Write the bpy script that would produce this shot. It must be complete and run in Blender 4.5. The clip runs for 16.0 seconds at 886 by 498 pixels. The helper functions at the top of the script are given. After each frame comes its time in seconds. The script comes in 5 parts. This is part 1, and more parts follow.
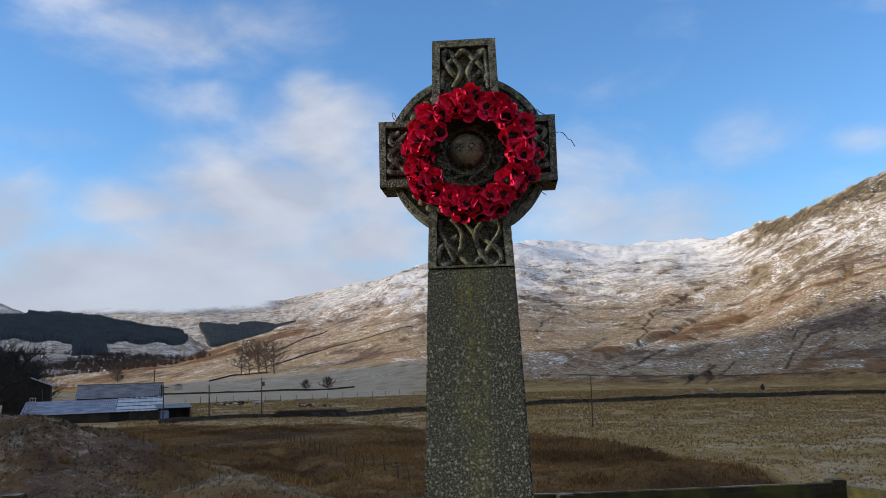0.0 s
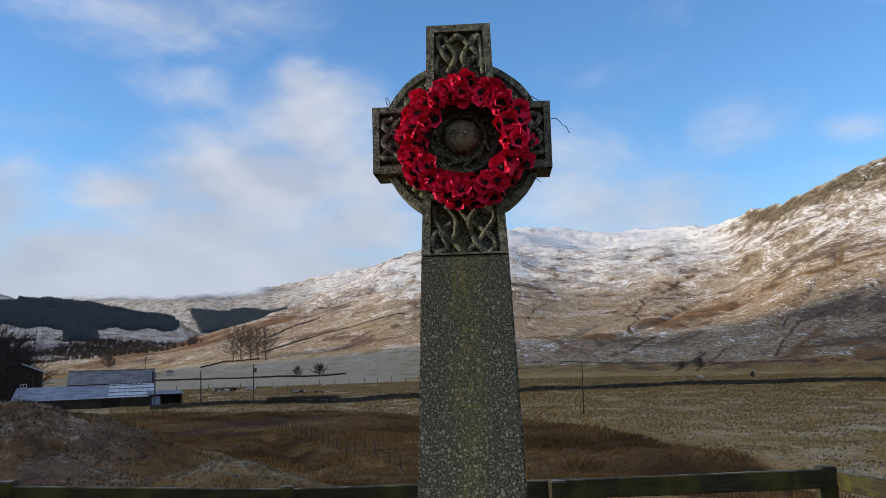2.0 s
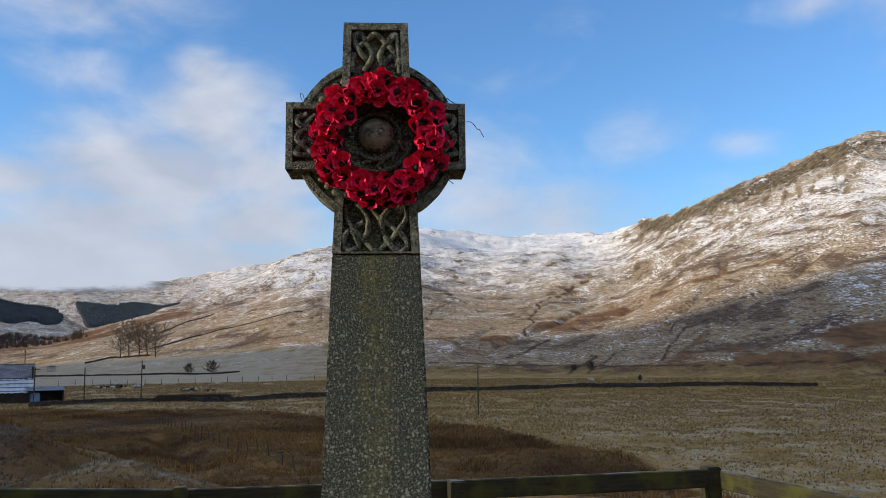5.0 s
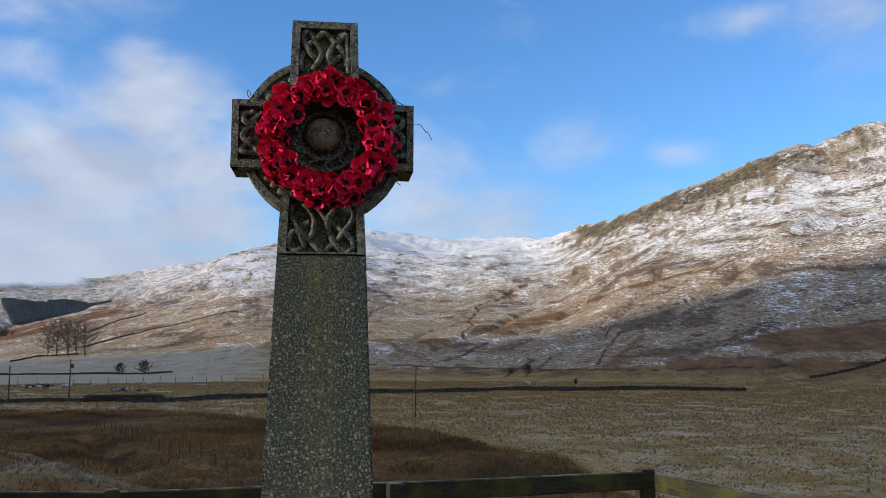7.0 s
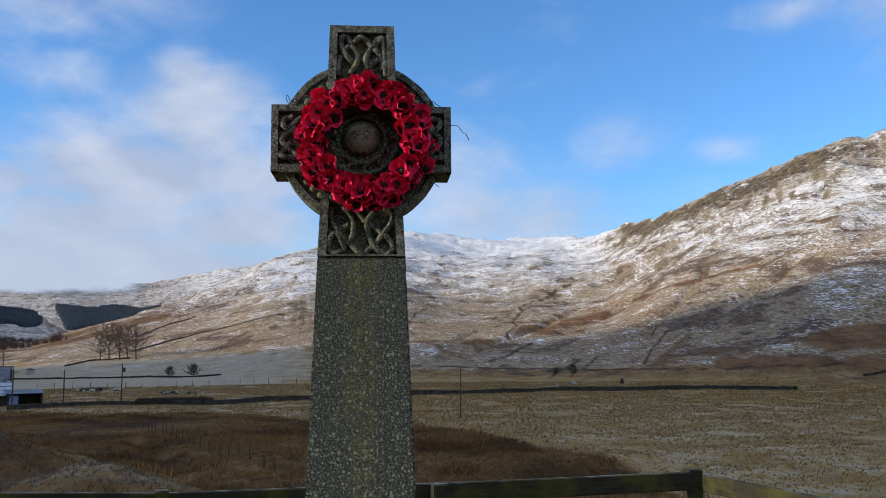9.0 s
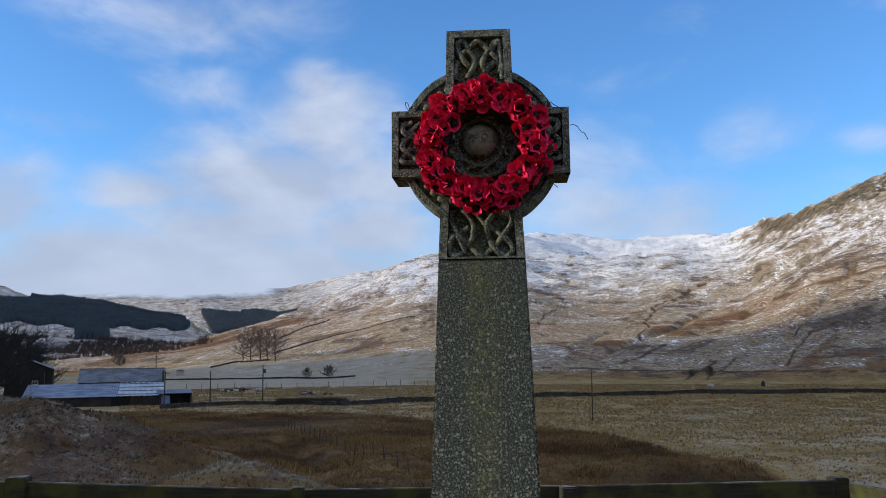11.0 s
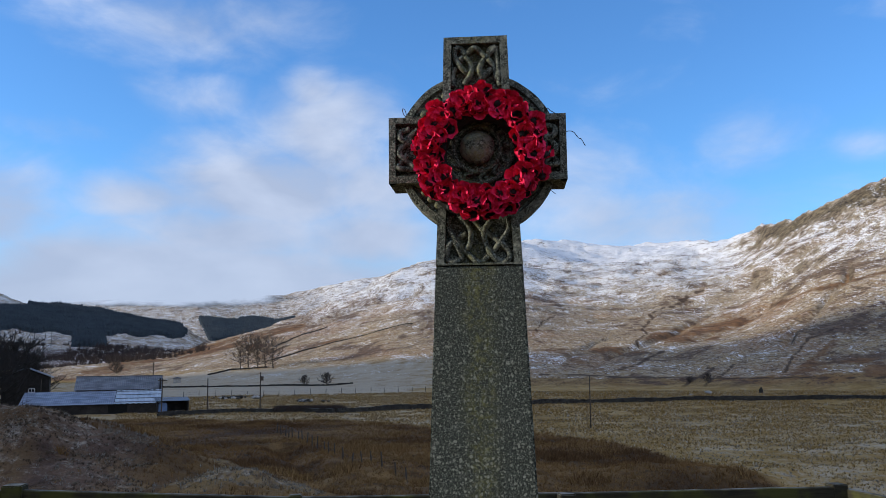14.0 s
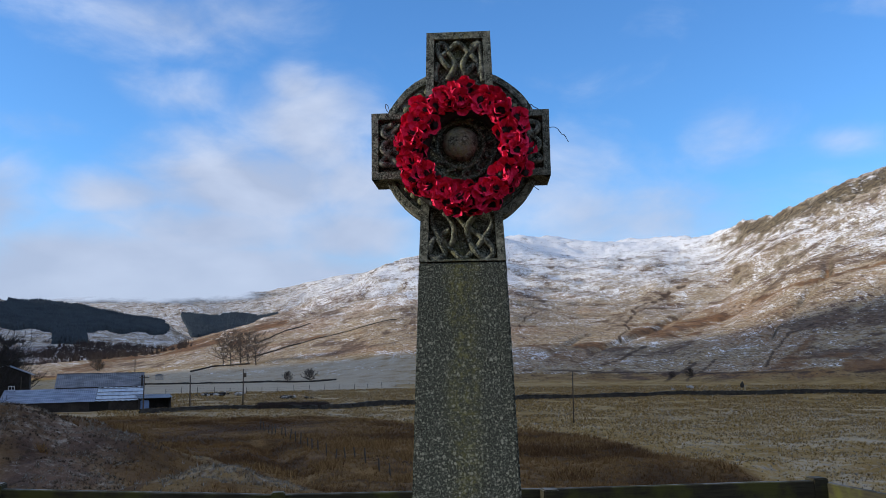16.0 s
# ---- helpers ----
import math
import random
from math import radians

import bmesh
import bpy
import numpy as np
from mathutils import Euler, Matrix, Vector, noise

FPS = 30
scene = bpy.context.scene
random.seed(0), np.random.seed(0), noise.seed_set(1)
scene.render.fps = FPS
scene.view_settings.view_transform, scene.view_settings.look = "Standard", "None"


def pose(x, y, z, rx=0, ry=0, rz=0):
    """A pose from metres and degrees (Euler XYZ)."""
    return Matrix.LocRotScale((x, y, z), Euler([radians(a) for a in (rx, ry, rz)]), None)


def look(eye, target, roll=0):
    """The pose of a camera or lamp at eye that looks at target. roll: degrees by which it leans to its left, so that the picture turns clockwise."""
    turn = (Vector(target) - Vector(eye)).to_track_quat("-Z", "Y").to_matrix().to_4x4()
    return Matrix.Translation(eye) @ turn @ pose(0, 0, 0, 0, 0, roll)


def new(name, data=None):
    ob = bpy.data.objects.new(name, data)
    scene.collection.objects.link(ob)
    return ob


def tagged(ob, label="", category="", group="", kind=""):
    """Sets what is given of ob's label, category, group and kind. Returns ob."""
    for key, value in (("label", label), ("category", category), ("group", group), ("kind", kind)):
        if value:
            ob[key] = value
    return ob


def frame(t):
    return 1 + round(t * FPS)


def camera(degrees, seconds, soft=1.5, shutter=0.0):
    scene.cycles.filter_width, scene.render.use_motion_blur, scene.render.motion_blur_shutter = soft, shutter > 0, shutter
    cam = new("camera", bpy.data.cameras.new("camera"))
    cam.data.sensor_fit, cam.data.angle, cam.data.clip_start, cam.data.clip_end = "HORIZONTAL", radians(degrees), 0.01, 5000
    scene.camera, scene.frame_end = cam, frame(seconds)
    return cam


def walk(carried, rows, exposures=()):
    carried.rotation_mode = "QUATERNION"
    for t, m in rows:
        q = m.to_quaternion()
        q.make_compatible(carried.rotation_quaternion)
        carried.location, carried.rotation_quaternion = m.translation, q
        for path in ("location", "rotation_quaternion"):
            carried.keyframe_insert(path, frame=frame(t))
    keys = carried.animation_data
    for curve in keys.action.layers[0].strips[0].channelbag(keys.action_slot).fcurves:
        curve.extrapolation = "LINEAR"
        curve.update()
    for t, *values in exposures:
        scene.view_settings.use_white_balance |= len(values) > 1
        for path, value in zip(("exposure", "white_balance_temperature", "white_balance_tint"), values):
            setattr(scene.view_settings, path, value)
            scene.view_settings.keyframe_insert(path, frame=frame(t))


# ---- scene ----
cam = camera(55.2, 16.0, 0.8)
PATH = [
    (0, (-0.058, -0.204, 1.698), (-0.024, 1.778, 1.959), -1.7),
    (0.5, (-0.058, -0.197, 1.698), (-0.017, 1.786, 1.957), -1.7),
    (1, (-0.062, -0.187, 1.7), (-0.013, 1.797, 1.95), -1.6),
    (1.5, (-0.061, -0.179, 1.7), (-0.01, 1.806, 1.94), -1.7),
    (2, (-0.063, -0.189, 1.7), (-0.011, 1.797, 1.93), -1.6),
    (2.5, (-0.061, -0.187, 1.7), (-0.009, 1.799, 1.928), -1.6),
    (3, (-0.064, -0.19, 1.699), (-0.001, 1.796, 1.927), -1.5),
    (3.5, (-0.069, -0.187, 1.7), (0.022, 1.797, 1.929), -1.3),
    (4, (-0.073, -0.185, 1.7), (0.091, 1.795, 1.93), -1.3),
    (4.5, (-0.084, -0.184, 1.7), (0.147, 1.79, 1.927), -1.0),
    (5, (-0.097, -0.186, 1.7), (0.189, 1.781, 1.926), -0.6),
    (5.2, (-0.105, -0.182, 1.7), (0.203, 1.781, 1.928), -0.4),
    (7.5, (-0.115, -0.184, 1.7), (0.323, 1.753, 1.931), -0.1),
    (8, (-0.113, -0.182, 1.7), (0.332, 1.754, 1.934), -0.2),
    (8.5, (-0.113, -0.186, 1.699), (0.303, 1.756, 1.933), -0.3),
    (9, (-0.104, -0.189, 1.699), (0.221, 1.77, 1.932), -0.5),
    (9.5, (-0.09, -0.19, 1.699), (0.128, 1.785, 1.932), -0.8),
    (10, (-0.082, -0.193, 1.699), (0.022, 1.791, 1.933), -0.9),
    (10.2, (-0.082, -0.202, 1.698), (-0.013, 1.783, 1.933), -0.9),
    (12.5, (-0.083, -0.201, 1.698), (-0.073, 1.783, 1.951), -0.5),
    (13, (-0.081, -0.198, 1.698), (-0.064, 1.785, 1.954), -0.6),
    (13.5, (-0.082, -0.199, 1.698), (-0.057, 1.785, 1.954), -0.6),
    (14, (-0.081, -0.198, 1.697), (-0.049, 1.785, 1.953), -0.7),
    (14.5, (-0.079, -0.193, 1.699), (-0.037, 1.791, 1.953), -0.7),
    (15, (-0.082, -0.194, 1.699), (-0.029, 1.789, 1.951), -0.6),
    (15.5, (-0.082, -0.193, 1.699), (-0.018, 1.79, 1.948), -0.8),
    (16, (-0.08, -0.19, 1.699), (-0.009, 1.793, 1.945), -0.9),
]
walk(cam, [(t, look(eye, target, roll)) for t, eye, target, roll in PATH], [(0, 0.75, 6500, 10), (5, 0.75, 6500, 10), (7.5, 0.72, 6020, 10), (10, 0.72, 6020, 10), (12.5, 0.72, 5800, 10), (16, 0.72, 5800, 10)])

# ---------------------------------------------------------------- sky, sun
SUN_AZ, SUN_EL = -94.0, 12.0        # degrees, azimuth from +y towards +x
world = bpy.data.worlds.new("winter_sky")
scene.world = world
world.use_nodes = True
wn, wl = world.node_tree.nodes, world.node_tree.links
wn.clear()


def wmath(op, a, b=None, c=None):
    n = wn.new("ShaderNodeMath")
    n.operation = op
    for i, v in enumerate((a, b, c)):
        if v is None:
            continue
        if isinstance(v, (int, float)):
            n.inputs[i].default_value = v
        else:
            wl.new(v, n.inputs[i])
    return n.outputs[0]


sky = wn.new("ShaderNodeTexSky")
sky.sky_type = "NISHITA"
sky.sun_disc = False
sky.sun_elevation = radians(SUN_EL)
sky.sun_rotation = radians(SUN_AZ)
sky.altitude = 200
sky.air_density, sky.dust_density, sky.ozone_density = 1.0, 0.2, 5.0
coord = wn.new("ShaderNodeTexCoord")
sep = wn.new("ShaderNodeSeparateXYZ")
wl.new(coord.outputs["Generated"], sep.inputs[0])
AZ = wmath("MULTIPLY", wmath("ARCTAN2", sep.outputs[0], sep.outputs[1]), 57.2958)
EL = wmath("MULTIPLY", wmath("ARCSINE", sep.outputs[2]), 57.2958)
turb = wn.new("ShaderNodeTexNoise")
turb.inputs["Scale"].default_value, turb.inputs["Detail"].default_value, turb.inputs["Roughness"].default_value = 9.0, 9.0, 0.56
turb.inputs["Distortion"].default_value = 0.35
plane = wn.new("ShaderNodeCombineXYZ")
wl.new(wmath("MULTIPLY", AZ, 0.0140), plane.inputs[0]), wl.new(wmath("MULTIPLY", EL, 0.0260), plane.inputs[1])
wl.new(wmath("MULTIPLY", AZ, 0.0030), plane.inputs[2])
wl.new(plane.outputs[0], turb.inputs["Vector"])
soft = wn.new("ShaderNodeTexNoise")
soft.inputs["Scale"].default_value, soft.inputs["Detail"].default_value = 5.0, 4.0
wl.new(plane.outputs[0], soft.inputs["Vector"])
# the last two banks are unseen, added behind the view as neutral fill light
CLOUDS = [  # azimuth, elevation, half width, half height, density
    (-17, 5.0, 16, 3.3, 1.5), (-19.0, 10.3, 4.6, 1.5, .95), (-10.7, 11.0, 7.0, 3.2, 1.2), (-6.8, 14.6, 4.6, 3.6, 1.05), (-8.0, 17.8, 2.2, 1.8, .85),
    (-3.6, 11.0, 4.6, 3.4, 1.0), (-28, 8.5, 5, 3.4, 1.0), (-13, 8.0, 8, 2.4, 1.2), (-5, 8.0, 6, 2.6, 1.1), (14, 8.6, 10, 2.5, .88), (8, 10.5, 7, 3.8, .66), (21.3, 12.4, 3.4, 2.8, .44),
    (-17, 21.4, 8.0, 2.6, .66), (-22, 23.4, 5, 2.2, .62), (-16, 17.2, 4.2, 1.6, .60), (-24, 14.5, 4, 1.2, .42), (14.5, 17.8, 7, 1.5, .22), (28.2, 12.6, 2.2, .9, .54),
    (33.2, 20.6, 3.0, 1.0, .55), (38.6, 20.0, 3.6, 3.0, .60), (-75, 12, 18, 8, .9), (95, 20, 30, 14, 1.1), (160, 32, 45, 26, 1.25), (-155, 30, 40, 26, 1.25)]
total = None
for a, e, w, h, d in CLOUDS:
    da = wmath("DIVIDE", wmath("SUBTRACT", AZ, a), w)
    de = wmath("DIVIDE", wmath("SUBTRACT", EL, e), h)
    r2 = wmath("ADD", wmath("MULTIPLY", da, da), wmath("MULTIPLY", de, de))
    g = wmath("MULTIPLY", wmath("POWER", 2.718, wmath("MULTIPLY", r2, -0.7)), d)
    total = g if total is None else wmath("MAXIMUM", total, g)
# unseen cloud cover overhead, added to whiten the fill light
high = wmath("POWER", 2.718, wmath("MULTIPLY", wmath("POWER", wmath("DIVIDE", wmath("SUBTRACT", EL, 75), 26), 2), -0.7))
total = wmath("MAXIMUM", total, wmath("MULTIPLY", high, 1.1))
body = wmath("ADD", total, wmath("MULTIPLY", wmath("SUBTRACT", turb.outputs["Fac"], 0.5), 1.25))
ramp = wn.new("ShaderNodeMapRange")
ramp.interpolation_type = "SMOOTHSTEP"
wl.new(body, ramp.inputs["Value"])
ramp.inputs["From Min"].default_value, ramp.inputs["From Max"].default_value = 0.12, 1.10
cover = wmath("MULTIPLY", ramp.outputs[0], 0.96)
tone = wn.new("ShaderNodeMix")
tone.data_type = "RGBA"
tone.inputs["A"].default_value = (1.95, 2.15, 2.60, 1)
tone.inputs["B"].default_value = (3.05, 3.2, 3.55, 1)
lit = wn.new("ShaderNodeMapRange")
wl.new(wmath("ADD", wmath("MULTIPLY", soft.outputs["Fac"], 1.2), wmath("MULTIPLY", turb.outputs["Fac"], 0.5)), lit.inputs["Value"])
lit.inputs["From Min"].default_value, lit.inputs["From Max"].default_value = 0.70, 1.05
deep = wn.new("ShaderNodeMapRange")
wl.new(EL, deep.inputs["Value"])
for k, v in (("From Min", 2.0), ("From Max", 13.0), ("To Min", 0.15), ("To Max", 1.0)):
    deep.inputs[k].default_value = v
wl.new(wmath("MULTIPLY", lit.outputs[0], deep.outputs[0]), tone.inputs["Factor"])
mixc = wn.new("ShaderNodeMix")
mixc.data_type = "RGBA"
wl.new(cover, mixc.inputs["Factor"])
wl.new(sky.outputs[0], mixc.inputs["A"])
wl.new(tone.outputs["Result"], mixc.inputs["B"])
back = wn.new("ShaderNodeBackground")
back.inputs["Strength"].default_value = 0.148
wl.new(mixc.outputs["Result"], back.inputs["Color"])
out = wn.new("ShaderNodeOutputWorld")
wl.new(back.outputs[0], out.inputs["Surface"])

sun = new("sun", bpy.data.lights.new("sun", "SUN"))
sun.data.energy, sun.data.angle, sun.data.color = 2.9, radians(2.0), (1.0, 0.85, 0.63)
SUN_DIR = Vector((math.sin(radians(SUN_AZ)) * math.cos(radians(SUN_EL)), math.cos(radians(SUN_AZ)) * math.cos(radians(SUN_EL)), math.sin(radians(SUN_EL))))
sun.matrix_world = look(SUN_DIR * 400, (0, 0, 0))

# ---------------------------------------------------------------- materials


class Mat:
    """A small builder round one node material."""

    def __init__(self, name, rough=0.9, metal=0.0, spec=0.3):
        self.m = bpy.data.materials.new(name)
        self.m.use_nodes = True
        self.n, self.l = self.m.node_tree.nodes, self.m.node_tree.links
        self.b = self.n["Principled BSDF"]
        self.b.inputs["Roughness"].default_value = rough
        self.b.inputs["Metallic"].default_value = metal
        self.b.inputs["Specular IOR Level"].default_value = spec
        tc = self.n.new("ShaderNodeTexCoord")
        geo = self.n.new("ShaderNodeNewGeometry")
        self.obj, self.pos = tc.outputs["Object"], geo.outputs["Position"]
        self.normal, self.island = geo.outputs["Normal"], geo.outputs["Random Per Island"]

    def put(self, v, sock):
        if isinstance(v, (int, float)):
            sock.default_value = v
        elif isinstance(v, tuple):
            sock.default_value = (*v, 1) if len(v) == 3 and sock.type == "RGBA" else v
        else:
            self.l.new(v, sock)

    def noise(self, scale, detail=4, rough=0.55, vec=None, stretch=None, distort=0.0):
        n = self.n.new("ShaderNodeTexNoise")
        n.inputs["Scale"].default_value, n.inputs["Detail"].default_value = scale, detail
        n.inputs["Roughness"].default_value, n.inputs["Distortion"].default_value = rough, distort
        self.l.new(self.scaled(vec or self.pos, stretch), n.inputs["Vector"])
        return n.outputs["Fac"]

    def scaled(self, vec, stretch):
        if not stretch:
            return vec
        mp = self.n.new("ShaderNodeMapping")
        mp.inputs["Scale"].default_value = stretch
        self.l.new(vec, mp.inputs["Vector"])
        return mp.outputs[0]

    def voronoi(self, scale, feature="F1", vec=None, rnd=1.0):
        n = self.n.new("ShaderNodeTexVoronoi")
        n.feature = feature
        n.inputs["Scale"].default_value, n.inputs["Randomness"].default_value = scale, rnd
        self.l.new(vec or self.pos, n.inputs["Vector"])
        return n.outputs["Distance"], n.outputs["Color"]

    def attr(self, name):
        n = self.n.new("ShaderNodeAttribute")
        n.attribute_name = name
        return n.outputs["Fac"]

    def math(self, op, a, b=0.0):
        n = self.n.new("ShaderNodeMath")
        n.operation = op
        self.put(a, n.inputs[0]), self.put(b, n.inputs[1])
        return n.outputs[0]

    def step(self, v, lo, hi, a=0.0, b=1.0):
        n = self.n.new("ShaderNodeMapRange")
        n.interpolation_type = "SMOOTHSTEP"
        self.put(v, n.inputs["Value"])
        for k, x in (("From Min", lo), ("From Max", hi), ("To Min", a), ("To Max", b)):
            n.inputs[k].default_value = x
        return n.outputs[0]

    def mix(self, f, a, b):
        n = self.n.new("ShaderNodeMix")
        n.data_type = "RGBA"
        self.put(f, n.inputs["Factor"]), self.put(a, n.inputs["A"]), self.put(b, n.inputs["B"])
        return n.outputs["Result"]

    def random(self):
        return self.n.new("ShaderNodeObjectInfo").outputs["Random"]

    def color(self, c):
        self.put(c, self.b.inputs["Base Color"])
        return self

    def bump(self, h, strength=0.5, dist=0.01):
        n = self.n.new("ShaderNodeBump")
        n.inputs["Strength"].default_value, n.inputs["Distance"].default_value = strength, dist
        self.put(h, n.inputs["Height"])
        self.l.new(n.outputs[0], self.b.inputs["Normal"])
        return self


def simple(name, dark, light, scale, rough=0.9, metal=0.0, bump=0.3, dist=0.01, stretch=None, obj=True):
    """Two tones mixed by noise at two scales, with relief."""
    m = Mat(name, rough, metal)
    v = m.obj if obj else m.pos
    f = m.math("ADD", m.math("MULTIPLY", m.noise(scale, 6, 0.6, v, stretch), 0.6), m.math("MULTIPLY", m.noise(scale * 7, 4, 0.6, v, stretch), 0.4))
    m.color(m.mix(m.step(f, 0.32, 0.68), dark, light))
    m.bump(f, bump, dist)
    return m.m


def ground_material():
    m = Mat("winter_hillside", 0.95, 0, 0.1)
    run = (1.0, 0.40, 0.6)                              # the grain of the slopes runs downhill
    fine, mid, big = m.noise(2.2, 5, 0.65), m.noise(0.16, 6, 0.62), m.noise(0.018, 6, 0.6)
    streak = m.noise(0.05, 7, 0.68, None, (1.0, 0.9, 1.2))
    patch = m.noise(0.035, 7, 0.66, None, (1.2, 0.7, 1.2), 0.8)
    stones = m.noise(0.62, 5, 0.75, None, run)
    grit = m.noise(1.5, 3, 0.7, None, run)
    tuss = m.noise(0.7, 4, 0.7)
    reed, frost, height, pasture, wood = (m.attr(k) for k in ("reed", "frost", "upland", "pasture", "scrub"))
    heather, burn = m.attr("heather"), m.attr("burn")
    # rough hill grass: straw under a dusting of frost, rust bracken, dark heather
    hill = m.mix(m.step(mid, 0.35, 0.65), (0.180, 0.106, 0.040), (0.315, 0.212, 0.092))
    hill = m.mix(m.math("MULTIPLY", m.step(big, 0.50, 0.60), 0.7), hill, (0.25, 0.125, 0.045))
    dust = m.math("MULTIPLY", m.step(m.math("ADD", m.math("MULTIPLY", height, 0.34), m.noise(0.8, 6, 0.85, None, run)), 0.44, 0.70), 0.50)
    hill = m.mix(dust, hill, (0.55, 0.505, 0.425))
    hill = m.mix(m.math("MULTIPLY", m.step(m.math("ADD", m.math("MULTIPLY", stones, 0.5), m.math("MULTIPLY", grit, 0.5)), 0.52, 0.56), 0.72), hill, (0.070, 0.042, 0.027))
    dark = m.mix(m.step(m.noise(0.5, 5, 0.8, None, run), 0.42, 0.62), (0.050, 0.028, 0.021), (0.150, 0.094, 0.062))
    hill = m.mix(m.math("MULTIPLY", m.step(patch, 0.535, 0.595), 0.75), hill, dark)
    ling = m.step(m.math("ADD", heather, m.math("ADD", m.math("MULTIPLY", m.math("SUBTRACT", stones, 0.5), 2.2), m.math("MULTIPLY", m.math("SUBTRACT", grit, 0.5), 1.2))), 0.42, 0.62)
    hill = m.mix(m.math("MULTIPLY", ling, 0.88), hill, m.mix(m.step(grit, 0.4, 0.62), (0.046, 0.028, 0.026), (0.125, 0.080, 0.066)))
    rust = m.step(m.math("ADD", m.attr("bracken"), m.math("ADD", m.math("MULTIPLY", m.math("SUBTRACT", patch, 0.5), 1.3), m.math("MULTIPLY", m.math("SUBTRACT", mid, 0.5), 0.7))), 0.40, 0.62)
    hill = m.mix(m.math("MULTIPLY", rust, 0.88), hill, m.mix(m.step(m.noise(0.22, 6, 0.7, None, run), 0.36, 0.64), (0.078, 0.038, 0.019), (0.205, 0.106, 0.044)))
    hill = m.mix(m.math("MULTIPLY", m.step(burn, 0.25, 0.7), 0.85), hill, (0.052, 0.032, 0.020))
    face = m.step(m.math("ADD", m.attr("crag"), m.math("MULTIPLY", m.math("SUBTRACT", m.noise(0.09, 6, 0.75), 0.5), 1.5)), 0.42, 0.60)
    scar = m.mix(m.step(m.noise(0.33, 6, 0.75, None, (1.0, 1.0, 0.5)), 0.43, 0.58), (0.022, 0.016, 0.012), (0.175, 0.138, 0.080))
    hill = m.mix(m.math("MULTIPLY", face, 0.94), hill, scar)
    field = m.mix(m.step(mid, 0.34, 0.66), (0.255, 0.160, 0.050), (0.370, 0.246, 0.086))
    field = m.mix(m.math("MULTIPLY", m.step(tuss, 0.55, 0.70), 0.75), field, (0.090, 0.056, 0.024))
    rush = m.mix(m.step(m.noise(0.30, 6, 0.68), 0.38, 0.62), (0.080, 0.045, 0.018), (0.220, 0.132, 0.051))
    peat = m.step(m.noise(0.075, 6, 0.7), 0.47, 0.58)
    rush = m.mix(m.math("MULTIPLY", peat, 0.85), rush, (0.040, 0.024, 0.014))
    col = m.mix(pasture, hill, field)
    col = m.mix(reed, col, rush)
    col = m.mix(wood, col, m.mix(m.step(mid, 0.4, 0.6), (0.055, 0.036, 0.030), (0.125, 0.080, 0.058)))
    # snow lies by height and in the lee of the tussocks, frost on the low ground
    s = m.math("ADD", height, m.math("MULTIPLY", m.math("SUBTRACT", streak, 0.5), 1.0))
    s = m.math("ADD", s, m.math("MULTIPLY", m.math("SUBTRACT", patch, 0.5), -0.9))
    s = m.math("ADD", s, m.math("MULTIPLY", m.math("SUBTRACT", m.noise(0.30, 7, 0.80, None, run), 0.5), 1.5))
    s = m.math("ADD", s, m.math("MULTIPLY", m.math("SUBTRACT", grit, 0.5), -0.9))
    s = m.math("ADD", s, m.math("MULTIPLY", m.math("SUBTRACT", m.noise(0.95, 5, 0.82, None, (1.0, 0.5, 0.8)), 0.5), 1.9))
    up = m.n.new("ShaderNodeSeparateXYZ")
    m.l.new(m.normal, up.inputs[0])
    steep = m.step(up.outputs[2], 0.90, 0.72)
    rock = m.mix(m.step(m.noise(0.25, 6, 0.7), 0.4, 0.6), (0.045, 0.032, 0.024), (0.21, 0.165, 0.10))
    col = m.mix(m.math("MULTIPLY", m.math("MULTIPLY", steep, m.step(reed, 0.5, 0.1)), 0.9), col, rock)
    less = m.math("ADD", m.math("MULTIPLY", rust, 0.30), m.math("MULTIPLY", m.attr("crag"), 0.40))
    less = m.math("ADD", less, m.math("ADD", m.math("MULTIPLY", ling, 0.22), m.math("MULTIPLY", burn, 0.5)))
    s = m.math("SUBTRACT", s, m.math("ADD", less, m.math("MULTIPLY", steep, 0.45)))
    col = m.mix(m.math("MULTIPLY", m.step(s, 0.40, 0.53), 0.92), col, (0.81, 0.795, 0.785))
    fr = m.math("ADD", frost, m.math("ADD", m.math("MULTIPLY", m.math("SUBTRACT", m.noise(1.4, 6, 0.75), 0.5), 1.9), m.math("MULTIPLY", m.math("SUBTRACT", mid, 0.5), 1.3)))
    col = m.mix(m.math("MULTIPLY", m.step(fr, 0.42, 0.90), 0.60), col, (0.47, 0.425, 0.35))
    m.color(col)
    m.bump(m.math("ADD", m.math("MULTIPLY", fine, 0.25), m.math("ADD", mid, m.math("ADD", tuss, m.math("MULTIPLY", stones, 0.8)))), 0.85, 0.55)
    # the farthest crest fades to transparent, standing in for cloud base over it
    m.put(m.step(m.math("ADD", m.attr("mist"), m.math("MULTIPLY", m.math("SUBTRACT", m.noise(0.006, 6, 0.6), 0.5), 0.9)), 0.25, 0.85, 1.0, 0.0), m.b.inputs["Alpha"])
    return m.m


